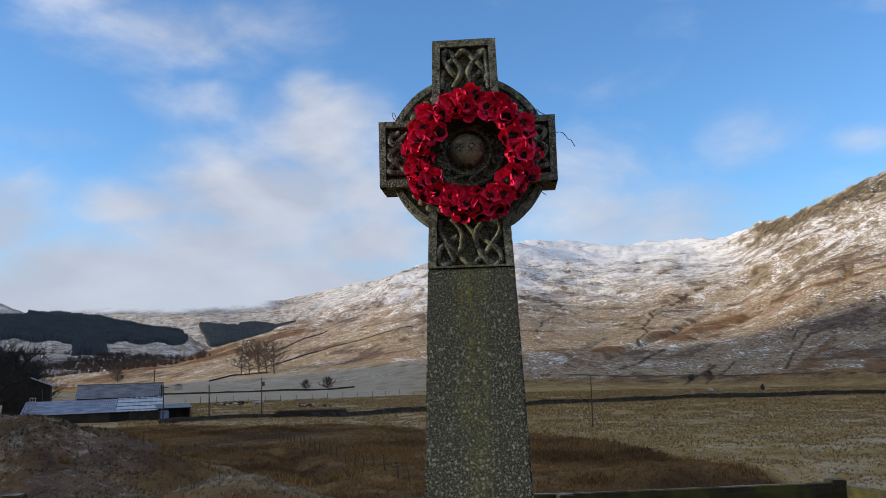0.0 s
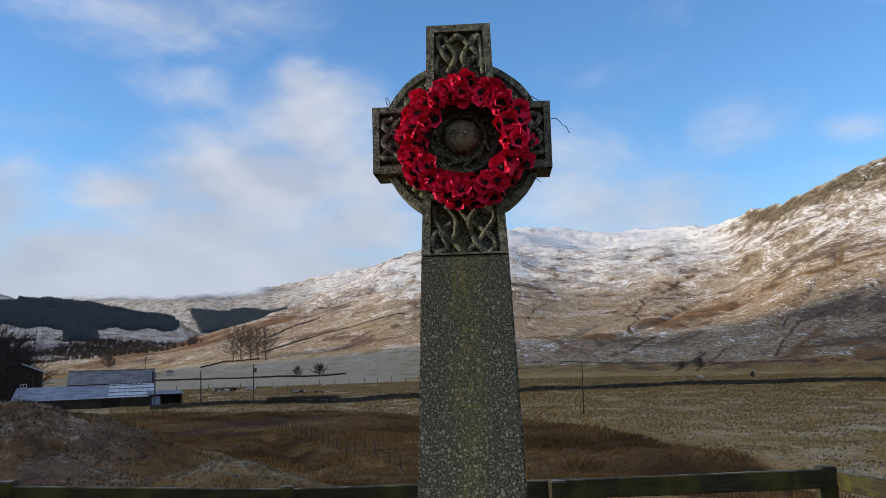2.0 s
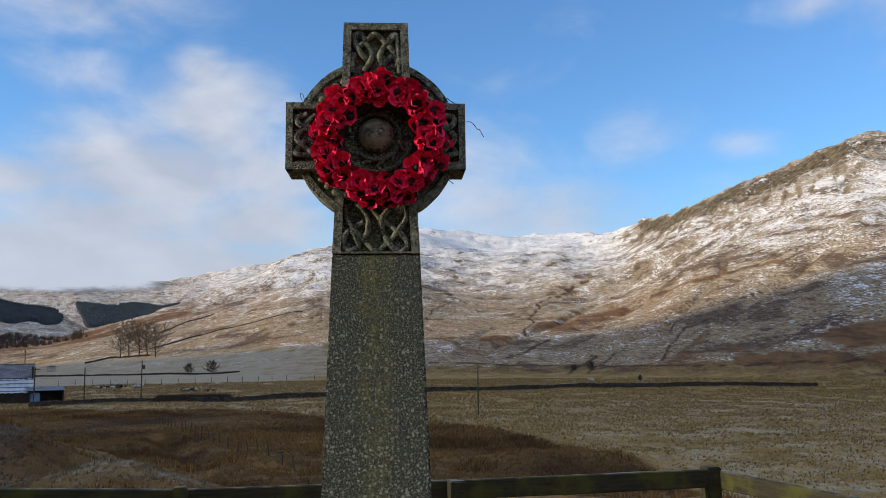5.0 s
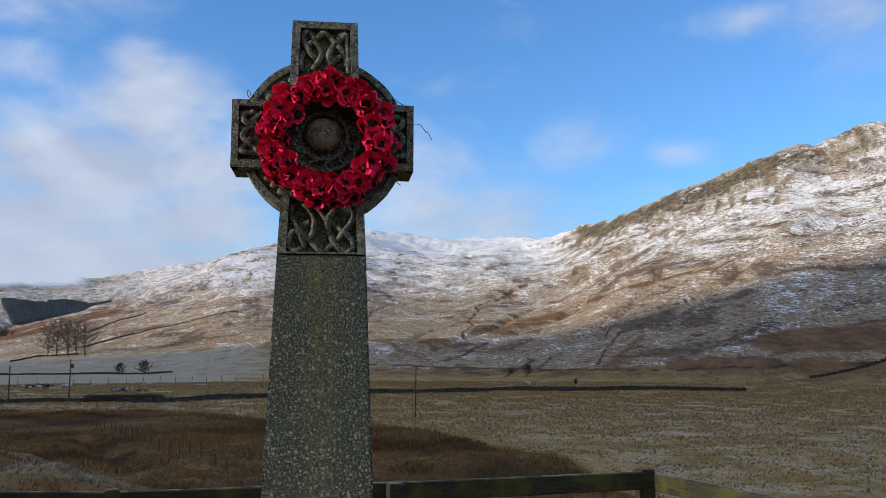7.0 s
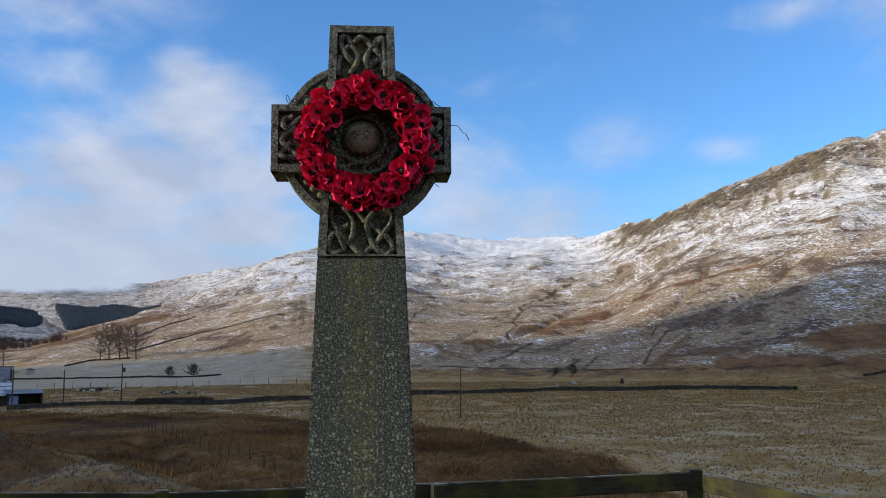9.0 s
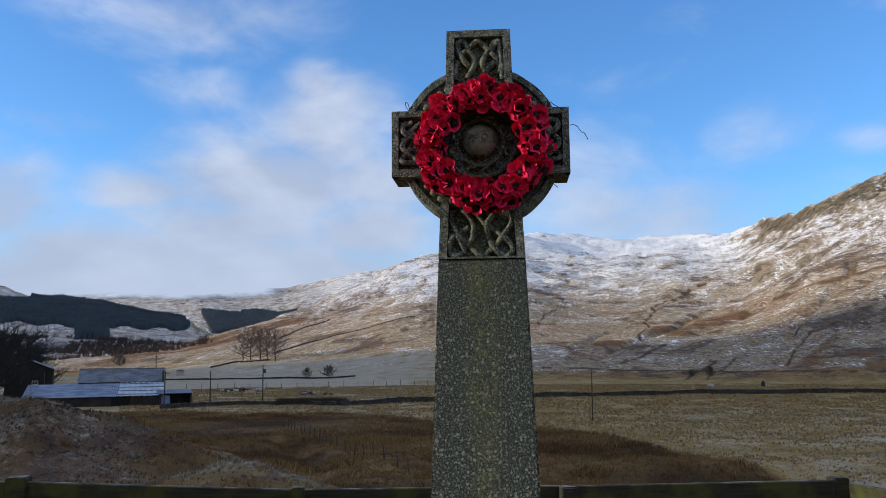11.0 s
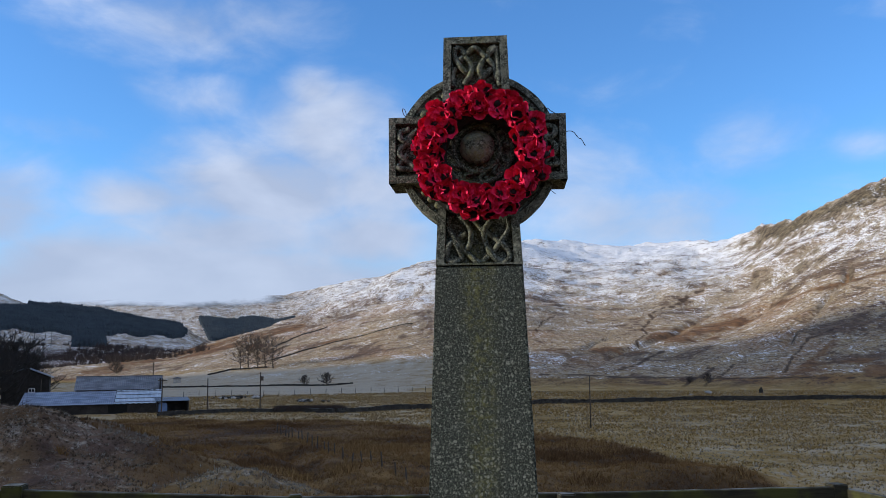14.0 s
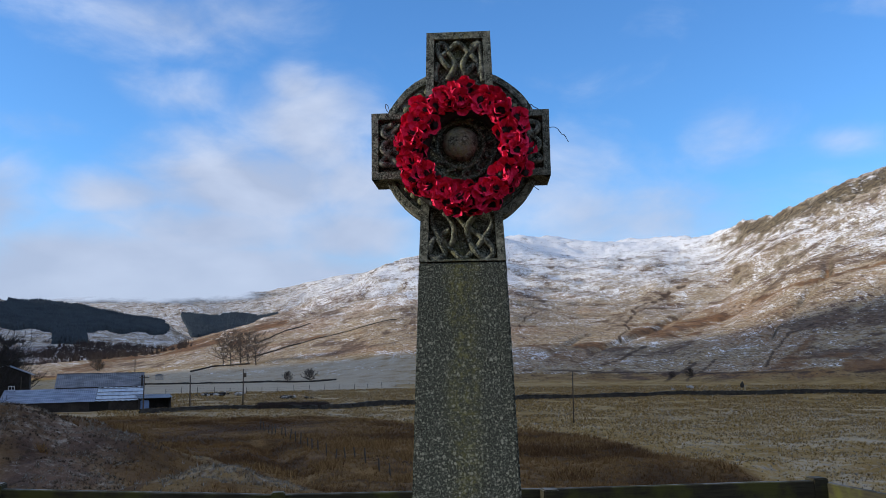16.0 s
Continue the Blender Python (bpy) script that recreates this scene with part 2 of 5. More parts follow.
def stone_material(name="lichened_granite", crust=0.55):
    m = Mat(name, 0.92, 0, 0.25)
    v = m.obj
    grain, blot, big = m.noise(260, 3, 0.7, v), m.noise(38, 6, 0.7, v), m.noise(7, 5, 0.6, v)
    col = m.mix(m.step(grain, 0.40, 0.62), (0.013, 0.0155, 0.0125), (0.086, 0.098, 0.082))
    col = m.mix(m.math("MULTIPLY", m.step(m.noise(130, 6, 0.85, v), 0.525, 0.585), 0.72), col, (0.33, 0.355, 0.29))
    col = m.mix(m.math("MULTIPLY", m.step(blot, crust, crust + 0.2), 0.6), col, (0.25, 0.26, 0.215))
    # crusts of lichen, paler rings, thicker towards the foot
    low = m.step(m.sepz(), 1.95, 1.35)
    for scale, size, tint in ((62, 0.33, (0.35, 0.365, 0.30)), (104, 0.36, (0.33, 0.345, 0.28))):
        d, c = m.voronoi(scale, "F1", v)
        warped = m.math("ADD", d, m.math("MULTIPLY", m.math("SUBTRACT", m.noise(140, 4, 0.7, v), 0.5), 0.75))
        disc = m.math("SUBTRACT", m.step(warped, size, size - 0.10), m.math("MULTIPLY", m.step(warped, size * 0.62, size * 0.3), 0.55))
        sc = m.n.new("ShaderNodeSeparateColor")
        m.l.new(c, sc.inputs[0])
        pick = m.step(m.math("ADD", sc.outputs[0], m.math("MULTIPLY", low, 0.30)), 0.86, 0.98)
        col = m.mix(m.math("MULTIPLY", m.math("MULTIPLY", disc, pick), 0.75), col, tint)
    # moss down the middle where the water runs
    sx = m.n.new("ShaderNodeSeparateXYZ")
    m.l.new(v, sx.inputs[0])
    run = m.step(m.math("ABSOLUTE", m.math("ADD", sx.outputs[0], m.math("MULTIPLY", m.math("SUBTRACT", big, 0.5), 0.12))), 0.075, 0.01)
    moss = m.math("MULTIPLY", run, m.step(m.math("ADD", blot, m.math("MULTIPLY", big, 0.4)), 0.55, 0.85))
    col = m.mix(m.math("MULTIPLY", moss, m.step(m.noise(70, 4, 0.7, v), 0.40, 0.60, 0.1, 0.65)), col, (0.15, 0.15, 0.038))
    m.color(col)
    m.bump(m.math("ADD", m.math("MULTIPLY", grain, 0.5), blot), 0.75, 0.004)
    return m.m


def _sepz(self):
    n = self.n.new("ShaderNodeSeparateXYZ")
    self.l.new(self.obj, n.inputs[0])
    return n.outputs[2]


Mat.sepz = _sepz


def petal_material():
    m = Mat("red_paper_petal", 0.78, 0, 0.18)
    f = m.noise(60, 4, 0.6, m.obj)
    c = m.mix(m.step(f, 0.3, 0.7), (0.62, 0.010, 0.066), (0.90, 0.044, 0.175))
    c = m.mix(m.math("MULTIPLY", m.random(), 0.5), c, (0.56, 0.006, 0.040))
    m.color(c)
    m.bump(m.noise(90, 3, 0.5, m.obj), 0.3, 0.004)
    return m.m


def fence_material():
    m = Mat("damp_mossy_timber", 0.8, 0, 0.3)
    g = m.noise(6, 6, 0.65, m.obj, (1.0, 12.0, 12.0))
    c = m.mix(m.step(g, 0.3, 0.7), (0.012, 0.011, 0.006), (0.034, 0.031, 0.015))
    c = m.mix(m.math("MULTIPLY", m.step(m.noise(4.5, 5, 0.6, m.pos), 0.46, 0.64), 0.7), c, (0.062, 0.066, 0.008))
    up = m.n.new("ShaderNodeSeparateXYZ")
    m.l.new(m.normal, up.inputs[0])
    c = m.mix(m.math("MULTIPLY", m.step(up.outputs[2], 0.6, 0.95), m.step(m.noise(9, 4, 0.6), 0.45, 0.62)), c, (0.13, 0.13, 0.12))
    m.color(c)
    m.bump(g, 0.5, 0.004)
    return m.m


def roof_material(name, dark, light):
    m = Mat(name, 0.45, 0.25, 0.5)
    f = m.noise(0.5, 6, 0.65, m.obj, (1, 3, 3))
    c = m.mix(m.step(f, 0.38, 0.62), dark, light)
    c = m.mix(m.math("MULTIPLY", m.step(m.noise(3.5, 4, 0.6, m.obj), 0.58, 0.75), 0.6), c, (0.10, 0.08, 0.07))
    m.color(c)
    m.bump(f, 0.2, 0.02)
    return m.m


# paler copy for raised carving: wear, plus the light it catches put into the colour
M_WORN_LIT = stone_material("worn_lit_granite", 0.44)
M_BOSS = stone_material("pale_lichened_boss", 0.38)
M_GROUND, M_STONE, M_PETAL, M_FENCE = ground_material(), stone_material(), petal_material(), fence_material()
M_BLACK = simple("black_plastic", (0.006, 0.006, 0.007), (0.020, 0.018, 0.018), 90, 0.6)
M_WIRE = simple("dark_wire", (0.03, 0.02, 0.015), (0.07, 0.05, 0.035), 200, 0.6, 0.3)
M_WALL = simple("dark_field_stone", (0.018, 0.016, 0.014), (0.070, 0.064, 0.055), 1.2, 0.95, 0, 0.6, 0.05, None, False)
M_POLE = simple("creosoted_pole", (0.045, 0.034, 0.025), (0.12, 0.09, 0.065), 3, 0.85)
M_STAKE = simple("grey_fence_stake", (0.045, 0.038, 0.03), (0.11, 0.095, 0.075), 4, 0.9)
M_BARK = simple("bare_winter_bark", (0.040, 0.032, 0.027), (0.095, 0.075, 0.062), 1.5, 0.95, 0, 0.3, 0.02, None, False)
M_DARKBARK = simple("dark_wood_bark", (0.012, 0.011, 0.010), (0.035, 0.030, 0.025), 1.5, 0.95, 0, 0.3, 0.02, None, False)
# spruce, its colour lifted and blued to include the haze of distance
M_CONIFER = simple("hazed_spruce_needles", (0.024, 0.034, 0.044), (0.046, 0.060, 0.070), 0.05, 0.95, 0, 0.3, 0.3, None, False)
M_SHRUB = simple("brown_scrub_twigs", (0.030, 0.024, 0.022), (0.080, 0.058, 0.050), 0.3, 0.95, 0, 0.3, 0.1, None, False)
M_ROOF = roof_material("frosted_corrugated_iron", (0.14, 0.16, 0.21), (0.30, 0.33, 0.40))
M_ROOFPALE = roof_material("pale_blue_corrugated_sheet", (0.36, 0.42, 0.50), (0.52, 0.58, 0.65))
M_ROOFDARK = roof_material("slate_grey_corrugated_iron", (0.09, 0.095, 0.11), (0.19, 0.20, 0.22))
M_BARNWALL = simple("dark_barn_boards", (0.016, 0.014, 0.013), (0.05, 0.043, 0.038), 0.8, 0.9)
M_HOUSE = simple("dark_rubble_wall", (0.011, 0.010, 0.009), (0.034, 0.030, 0.027), 1.2, 0.95)
M_WHITE = simple("white_painted_frame", (0.5, 0.5, 0.5), (0.75, 0.75, 0.74), 5, 0.6)
M_BLUE = simple("faded_blue_tank", (0.10, 0.16, 0.30), (0.20, 0.28, 0.45), 1.5, 0.6)
mg = Mat("dark_window_glass", 0.08, 0, 0.5)
mg.color((0.02, 0.024, 0.03))
M_GLASS = mg.m
# near-black that paints the shade inside an opening
M_DOOR_SHADE = simple("opening_shade", (0.006, 0.006, 0.006), (0.014, 0.013, 0.012), 2, 0.95)


def blade_material():
    m = Mat("dead_grass_blades", 0.9, 0, 0.15)
    c = m.mix(m.island, (0.080, 0.043, 0.016), (0.36, 0.222, 0.090))
    c = m.mix(m.step(m.noise(0.05, 4, 0.6), 0.45, 0.65), c, (0.24, 0.138, 0.053))
    c = m.mix(m.math("MULTIPLY", m.step(m.noise(0.075, 6, 0.7), 0.46, 0.58), 0.72), c, (0.075, 0.038, 0.018))
    return m.color(c).m


def frost_blade_material():
    m = Mat("frosted_grass_blades", 0.9, 0, 0.15)
    c = m.mix(m.step(m.island, 0.2, 0.8), (0.10, 0.075, 0.045), (0.30, 0.285, 0.25))
    return m.color(c).m


def pasture_blade_material():
    m = Mat("pasture_tussock_blades", 0.9, 0, 0.15)
    c = m.mix(m.step(m.island, 0.1, 0.6), (0.125, 0.077, 0.025), (0.345, 0.230, 0.082))
    return m.color(m.mix(m.step(m.island, 0.80, 0.95), c, (0.50, 0.47, 0.40))).m


M_BLADE, M_FROSTBLADE, M_PASTURE = blade_material(), frost_blade_material(), pasture_blade_material()
M_HEATHER = simple("dark_heather", (0.030, 0.023, 0.017), (0.110, 0.082, 0.056), 0.4, 0.95, 0, 0.3, 0.1, None, False)

# ---------------------------------------------------------------- the land
EYE = (-0.08, -0.19, 1.70)
FLOOR = -6.8


def lattice(ix, iy, seed):
    h = (ix * 374761393 + iy * 668265263 + seed * 974634767) & 0xFFFFFFFF
    h = ((h ^ (h >> 13)) * 1274126177) & 0xFFFFFFFF
    return ((h ^ (h >> 16)) & 0xFFFF) / 65535.0


def vnoise(x, y, seed=0):
    ix, iy = np.floor(x).astype(np.int64), np.floor(y).astype(np.int64)
    fx, fy = x - ix, y - iy
    fx, fy = fx * fx * (3 - 2 * fx), fy * fy * (3 - 2 * fy)
    a, b = lattice(ix, iy, seed), lattice(ix + 1, iy, seed)
    c, d = lattice(ix, iy + 1, seed), lattice(ix + 1, iy + 1, seed)
    return a + (b - a) * fx + (c - a) * fy + (a - b - c + d) * fx * fy


def fbm(x, y, octaves=5, seed=0, gain=0.5):
    s, amp, tot = 0.0, 1.0, 0.0
    for o in range(octaves):
        s = s + amp * (vnoise(x * 2 ** o + 17.3 * o, y * 2 ** o - 9.1 * o, seed + o) - 0.5)
        tot += amp
        amp *= gain
    return s / tot * 2


def sstep(lo, hi, v):
    t = np.clip((v - lo) / (hi - lo), 0, 1)
    return t * t * (3 - 2 * t)


def curve_of(pairs, ease=0.5):
    """A line through the pairs, rounded off over that many degrees."""
    xs, ys = [p[0] for p in pairs], [p[1] for p in pairs]
    grid = np.arange(-182, 182, 0.1)
    kernel = np.exp(-(np.arange(-60, 61) * 0.1 / ease) ** 2)
    vals = np.convolve(np.pad(np.interp(grid, xs, ys), 60, mode="edge"), kernel / kernel.sum(), mode="valid")
    return lambda a: np.interp(a, grid, vals)


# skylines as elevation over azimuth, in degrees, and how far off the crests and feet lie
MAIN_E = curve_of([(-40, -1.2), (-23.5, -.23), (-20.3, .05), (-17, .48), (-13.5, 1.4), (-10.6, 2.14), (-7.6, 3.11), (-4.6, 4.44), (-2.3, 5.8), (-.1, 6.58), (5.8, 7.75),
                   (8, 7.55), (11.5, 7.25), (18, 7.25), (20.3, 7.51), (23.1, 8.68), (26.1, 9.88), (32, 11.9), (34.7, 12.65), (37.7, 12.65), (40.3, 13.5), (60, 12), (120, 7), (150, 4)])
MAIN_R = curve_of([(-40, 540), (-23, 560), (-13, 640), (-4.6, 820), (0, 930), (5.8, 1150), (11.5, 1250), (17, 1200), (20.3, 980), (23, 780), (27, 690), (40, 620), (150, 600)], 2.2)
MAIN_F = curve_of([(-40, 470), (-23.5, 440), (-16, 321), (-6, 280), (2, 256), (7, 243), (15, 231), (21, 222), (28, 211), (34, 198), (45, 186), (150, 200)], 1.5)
# left of -34 LEFT_E is unseen land, raised to shade the left hill
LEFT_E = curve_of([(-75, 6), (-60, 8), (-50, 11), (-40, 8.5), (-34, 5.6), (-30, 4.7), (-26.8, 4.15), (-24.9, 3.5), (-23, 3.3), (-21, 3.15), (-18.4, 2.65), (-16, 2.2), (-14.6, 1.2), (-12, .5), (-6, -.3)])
# left of -32 FAR_E is unseen high ground, added to shade the far hills
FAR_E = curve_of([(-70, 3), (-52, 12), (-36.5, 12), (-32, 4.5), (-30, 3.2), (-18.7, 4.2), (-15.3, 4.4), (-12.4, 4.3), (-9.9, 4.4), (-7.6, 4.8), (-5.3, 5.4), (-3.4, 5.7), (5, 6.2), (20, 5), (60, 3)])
# unseen ridge shaped to shade the valley, gapped for sun on the cross
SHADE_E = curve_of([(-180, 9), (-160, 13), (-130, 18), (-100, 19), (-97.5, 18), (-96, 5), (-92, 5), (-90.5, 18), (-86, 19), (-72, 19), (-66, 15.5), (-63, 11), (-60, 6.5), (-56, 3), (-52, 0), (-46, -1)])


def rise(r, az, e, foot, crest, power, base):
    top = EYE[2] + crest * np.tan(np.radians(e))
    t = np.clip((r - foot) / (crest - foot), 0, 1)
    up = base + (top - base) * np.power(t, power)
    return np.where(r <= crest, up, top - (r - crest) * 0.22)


GULLIES = [  # azimuth at the foot and at the head, distance of both, width in degrees, depth
    (9.5, 19.5, 264, 480, .42, 4.5), (6.5, 13.0, 280, 400, .30, 3.0), (13.5, 31.0, 300, 560, .60, 4.5), (22.0, 27.0, 270, 430, .26, 4.0),
    (25.0, 40.0, 290, 450, .55, 4.5), (1.0, 7.0, 330, 640, .35, 3.5), (30.0, 36.0, 420, 560, .30, 4.0), (17.0, 24.0, 262, 350, .35, 3.0)]


def gully(r, az):
    """How deep the burns cut into the slope, and a mask of them."""
    cut, mask = 0.0, 0.0
    for a0, a1, r0, r1, w, d in GULLIES:
        t = (r - r0) / (r1 - r0)
        c = a0 + (a1 - a0) * np.clip(t, 0, 1.2) + 0.35 * np.sin(r * 0.045 + a0) + 0.15 * np.sin(r * 0.13)
        g = np.exp(-((az - c) / w) ** 2) * sstep(.06, .30, t) * (1 - sstep(.85, 1.1, t))
        cut, mask = cut + g * d * 0.45, np.maximum(mask, g)
    return cut, mask


def land(x, y, rough=True):
    """Height of the ground at x, y (arrays)."""
    x, y = np.asarray(x, float), np.asarray(y, float)
    dx, dy = x - EYE[0], y - EYE[1]
    r, az = np.hypot(dx, dy), np.degrees(np.arctan2(dx, dy))
    z = FLOOR * sstep(4.2, 50, r)
    # the spur and the hummocks below the memorial
    z = z + 5.2 * np.exp(-(((x + 25) / 11) ** 2 + ((y - 50) / 12) ** 2)) + 3.2 * np.exp(-(((x + 44) / 14) ** 2 + ((y - 44) / 16) ** 2))
    z = z + 2.3 * np.exp(-(((x + 8.0) / 5.5) ** 2 + ((y - 34) / 5) ** 2)) + 1.2 * np.exp(-(((x + 13) / 8) ** 2 + ((y - 52) / 6) ** 2))
    # an unseen knoll added in the west to keep the low sun off the near ground
    z = z + 19 * np.exp(-(((x + 88) / 24) ** 2 + ((y - 34) / 34) ** 2))
    # the burn beside the stake fence
    burn = np.abs(x + 9.5 - (y - 60) * -0.16 - 1.5 * np.sin(y * 0.12))
    z = z - 0.9 * np.exp(-(burn / 1.6) ** 2) * sstep(38, 55, y) * (1 - sstep(95, 115, y))
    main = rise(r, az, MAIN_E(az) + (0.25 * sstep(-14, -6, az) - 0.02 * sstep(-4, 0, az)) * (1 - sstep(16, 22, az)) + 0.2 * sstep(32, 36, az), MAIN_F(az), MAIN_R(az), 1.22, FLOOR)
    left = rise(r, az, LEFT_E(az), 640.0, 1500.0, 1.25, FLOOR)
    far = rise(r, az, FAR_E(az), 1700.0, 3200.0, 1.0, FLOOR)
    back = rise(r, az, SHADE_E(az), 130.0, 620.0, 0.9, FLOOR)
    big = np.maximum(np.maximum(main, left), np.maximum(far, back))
    z = np.where(r > 90, np.maximum(z, big), z)
    if rough:
        z = z - gully(r, az)[0]
        t = sstep(0, 60, z - FLOOR) * sstep(200, 500, r)
        z = z + fbm(x / 95, y / 95, 5, 3) * 9 * t + np.abs(fbm(x / 38, y / 38, 5, 9)) * 5.0 * t - 2.0 * t
        z = z + fbm(x / 12, y / 12, 4, 21) * 1.2 * t
        crag = np.clip(1 - np.abs(r - MAIN_R(az) + 60) / 130, 0, 1) * sstep(19, 24, az) * (1 - sstep(60, 80, az))
        z = z - np.abs(fbm(x / 30, y / 30, 5, 63, 0.6)) * 8 * crag - np.abs(fbm(x / 7, y / 7, 4, 67, 0.6)) * 3.0 * crag
        z = z + (fbm(x / 8, y / 8, 4, 5) * 0.95 + fbm(x / 1.8, y / 1.8, 3, 8) * 0.34) * sstep(8, 30, r) * (1 - 0.8 * sstep(60, 90, r))
    return z


def ground_at(x, y):
    return float(land(np.array([x]), np.array([y]))[0])


def polar(az, r):
    return EYE[0] + r * math.sin(radians(az)), EYE[1] + r * math.cos(radians(az))


def part(name, bm, material, parent=None, label="", smooth=False):
    me = bpy.data.meshes.new(name)
    bm.to_mesh(me)
    bm.free()
    return from_mesh(name, me, material, parent, label, smooth)


def from_mesh(name, me, material, parent=None, label="", smooth=False):
    if material and not me.materials:
        me.materials.append(material)
    if smooth:
        me.shade_smooth()
    ob = new(name, me)
    ob.parent = parent
    if label:
        ob["label"] = label
    return ob


def mesh_of(name, verts, faces):
    """A mesh from arrays: verts n x 3, faces all of one size."""
    me = bpy.data.meshes.new(name)
    verts, faces = np.asarray(verts, np.float32), np.asarray(faces, np.int32)
    k = faces.shape[1]
    me.vertices.add(len(verts)), me.loops.add(faces.size), me.polygons.add(len(faces))
    me.vertices.foreach_set("co", verts.ravel())
    me.loops.foreach_set("vertex_index", faces.ravel())
    me.polygons.foreach_set("loop_start", np.arange(len(faces), dtype=np.int32) * k)
    me.update(calc_edges=True)
    return me


def build_ground():
    az = np.concatenate([np.arange(-180, -36, 0.6), np.arange(-36, 46, 0.11), np.arange(46, 180, 1.5)])
    rr = np.concatenate([np.linspace(0.6, 30, 50), np.geomspace(30.6, 1500, 300), np.geomspace(1520, 4600, 60)])
    A, R = np.meshgrid(np.radians(az), rr)
    X, Y = EYE[0] + R * np.sin(A), EYE[1] + R * np.cos(A)
    Z = land(X, Y)
    Z[R[:, 0] < 4.4] = 0.0
    na, nr = len(az), len(rr)
    idx = np.arange(na * nr).reshape(nr, na)
    nxt = np.roll(idx, -1, axis=1)
    quads = np.stack([idx[:-1], nxt[:-1], nxt[1:], idx[1:]], -1).reshape(-1, 4)[:, ::-1]
    verts = np.stack([X, Y, Z], -1).reshape(-1, 3)
    verts = np.vstack([verts, [[EYE[0], EYE[1], 0.0]]])
    centre = len(verts) - 1
    cap = np.stack([idx[0], np.full(na, centre), nxt[0], nxt[0]], -1)
    me = mesh_of("ground", verts, quads)
    bm = bmesh.new()
    bm.from_mesh(me)
    bm.verts.ensure_lookup_table()
    for a, c, b, _ in cap:
        bm.faces.new((bm.verts[int(a)], bm.verts[int(b)], bm.verts[int(c)]))
    bm.normal_update()
    bm.to_mesh(me)
    bm.free()
    x, y, z = verts[:, 0], verts[:, 1], verts[:, 2]
    r, a = np.hypot(x - EYE[0], y - EYE[1]), np.degrees(np.arctan2(x - EYE[0], y - EYE[1]))
    for key, values in zones(x, y, z, r, a).items():
        at = me.attributes.new(key, "FLOAT", "POINT")
        at.data.foreach_set("value", np.asarray(values, np.float32))
    ob = from_mesh("ground", me, M_GROUND, None, "", True)
    tagged(ob, "frosted winter valley floor and snow-streaked brown hillsides", "ground", "", "structure")


RUST = [  # rust-brown bracken: azimuth and elevation of both ends, half width, density
    (14.5, 1.23, 17.0, 1.4, 0.75, 0.72), (17.0, 1.4, 19.8, 2.06, 0.75, 0.72), (7.1, 0.57, 12.6, 0.44, 0.32, 0.6), (9.0, -0.37, 11.1, -0.68, 0.3, 0.5),
    (22.1, 3.16, 24.9, 4.13, 0.22, 0.7), (24.9, 4.13, 29.6, 5.15, 0.22, 0.7), (27.6, -1.05, 39.9, -1.2, 0.90, 0.72), (33.2, 0.5, 40.0, 0.48, 1.1, 0.78),
    (23.8, -0.58, 25.7, 0.67, 0.4, 0.55), (32.8, 7.48, 34.8, 7.73, 0.3, 0.5), (7.1, 1.63, 14.0, 2.63, 0.35, 0.36), (14.0, 2.63, 19.3, 3.65, 0.35, 0.36),
    (-21.9, -0.63, -16.7, 0.49, 0.45, 0.62), (-16.7, 0.49, -11.8, 1.38, 0.45, 0.62), (-11.8, 1.38, -8.9, 2.07, 0.45, 0.62), (-7.4, 1.19, -2.2, 1.76, 0.3, 0.5),
    (-15.0, 0.70, -3.0, 2.3, 0.8, 0.34), (22.0, -0.9, 30.0, -0.5, 0.7, 0.50), (7.0, 0.1, 13.5, 0.3, 0.5, 0.40)]
LING = [  # dark heather among stones
    (26.3, 2.51, 30.4, 3.27, 0.6, 0.5), (31.0, 0.84, 33.2, 1.39, 0.55, 0.62), (37.5, 2.4, 40.2, 3.17, 0.6, 0.55), (35.3, 11.61, 40.6, 10.6, 0.9, 0.5),
    (23.8, 5.46, 28.2, 7.18, 0.7, 0.36), (28.2, 7.18, 31.8, 8.47, 0.7, 0.36), (-8.9, 2.26, -2.9, 4.43, 1.4, 0.50)]
BURNS = [  # burns, banks and tracks
    (13.6, 0.47, 14.3, 2.17, 0.07, 1.0), (14.3, 2.17, 15.4, 3.12, 0.07, 1.0), (15.4, 3.12, 18.2, 4.12, 0.07, 1.0), (12.4, -0.84, 15.1, 0.2, 0.07, 0.9),
    (16.2, -2.05, 18.3, -0.86, 0.08, 0.9), (17.7, -1.9, 19.8, -0.56, 0.07, 0.8), (22.5, -1.05, 24.2, 0.98, 0.08, 0.8), (24.2, 0.98, 25.5, 1.52, 0.08, 0.8),
    (7.1, -1.19, 19.2, -1.42, 0.07, 0.9), (19.2, -1.42, 27.9, -1.49, 0.07, 0.9), (27.9, -1.49, 35.7, -1.14, 0.07, 0.9), (35.7, -1.14, 40.0, -0.92, 0.07, 0.9),
    (35.8, 1.91, 37.5, 3.26, 0.07, 0.7), (37.5, 3.26, 39.4, 3.71, 0.07, 0.7), (7.1, 1.63, 8.1, 2.76, 0.07, 0.8)]


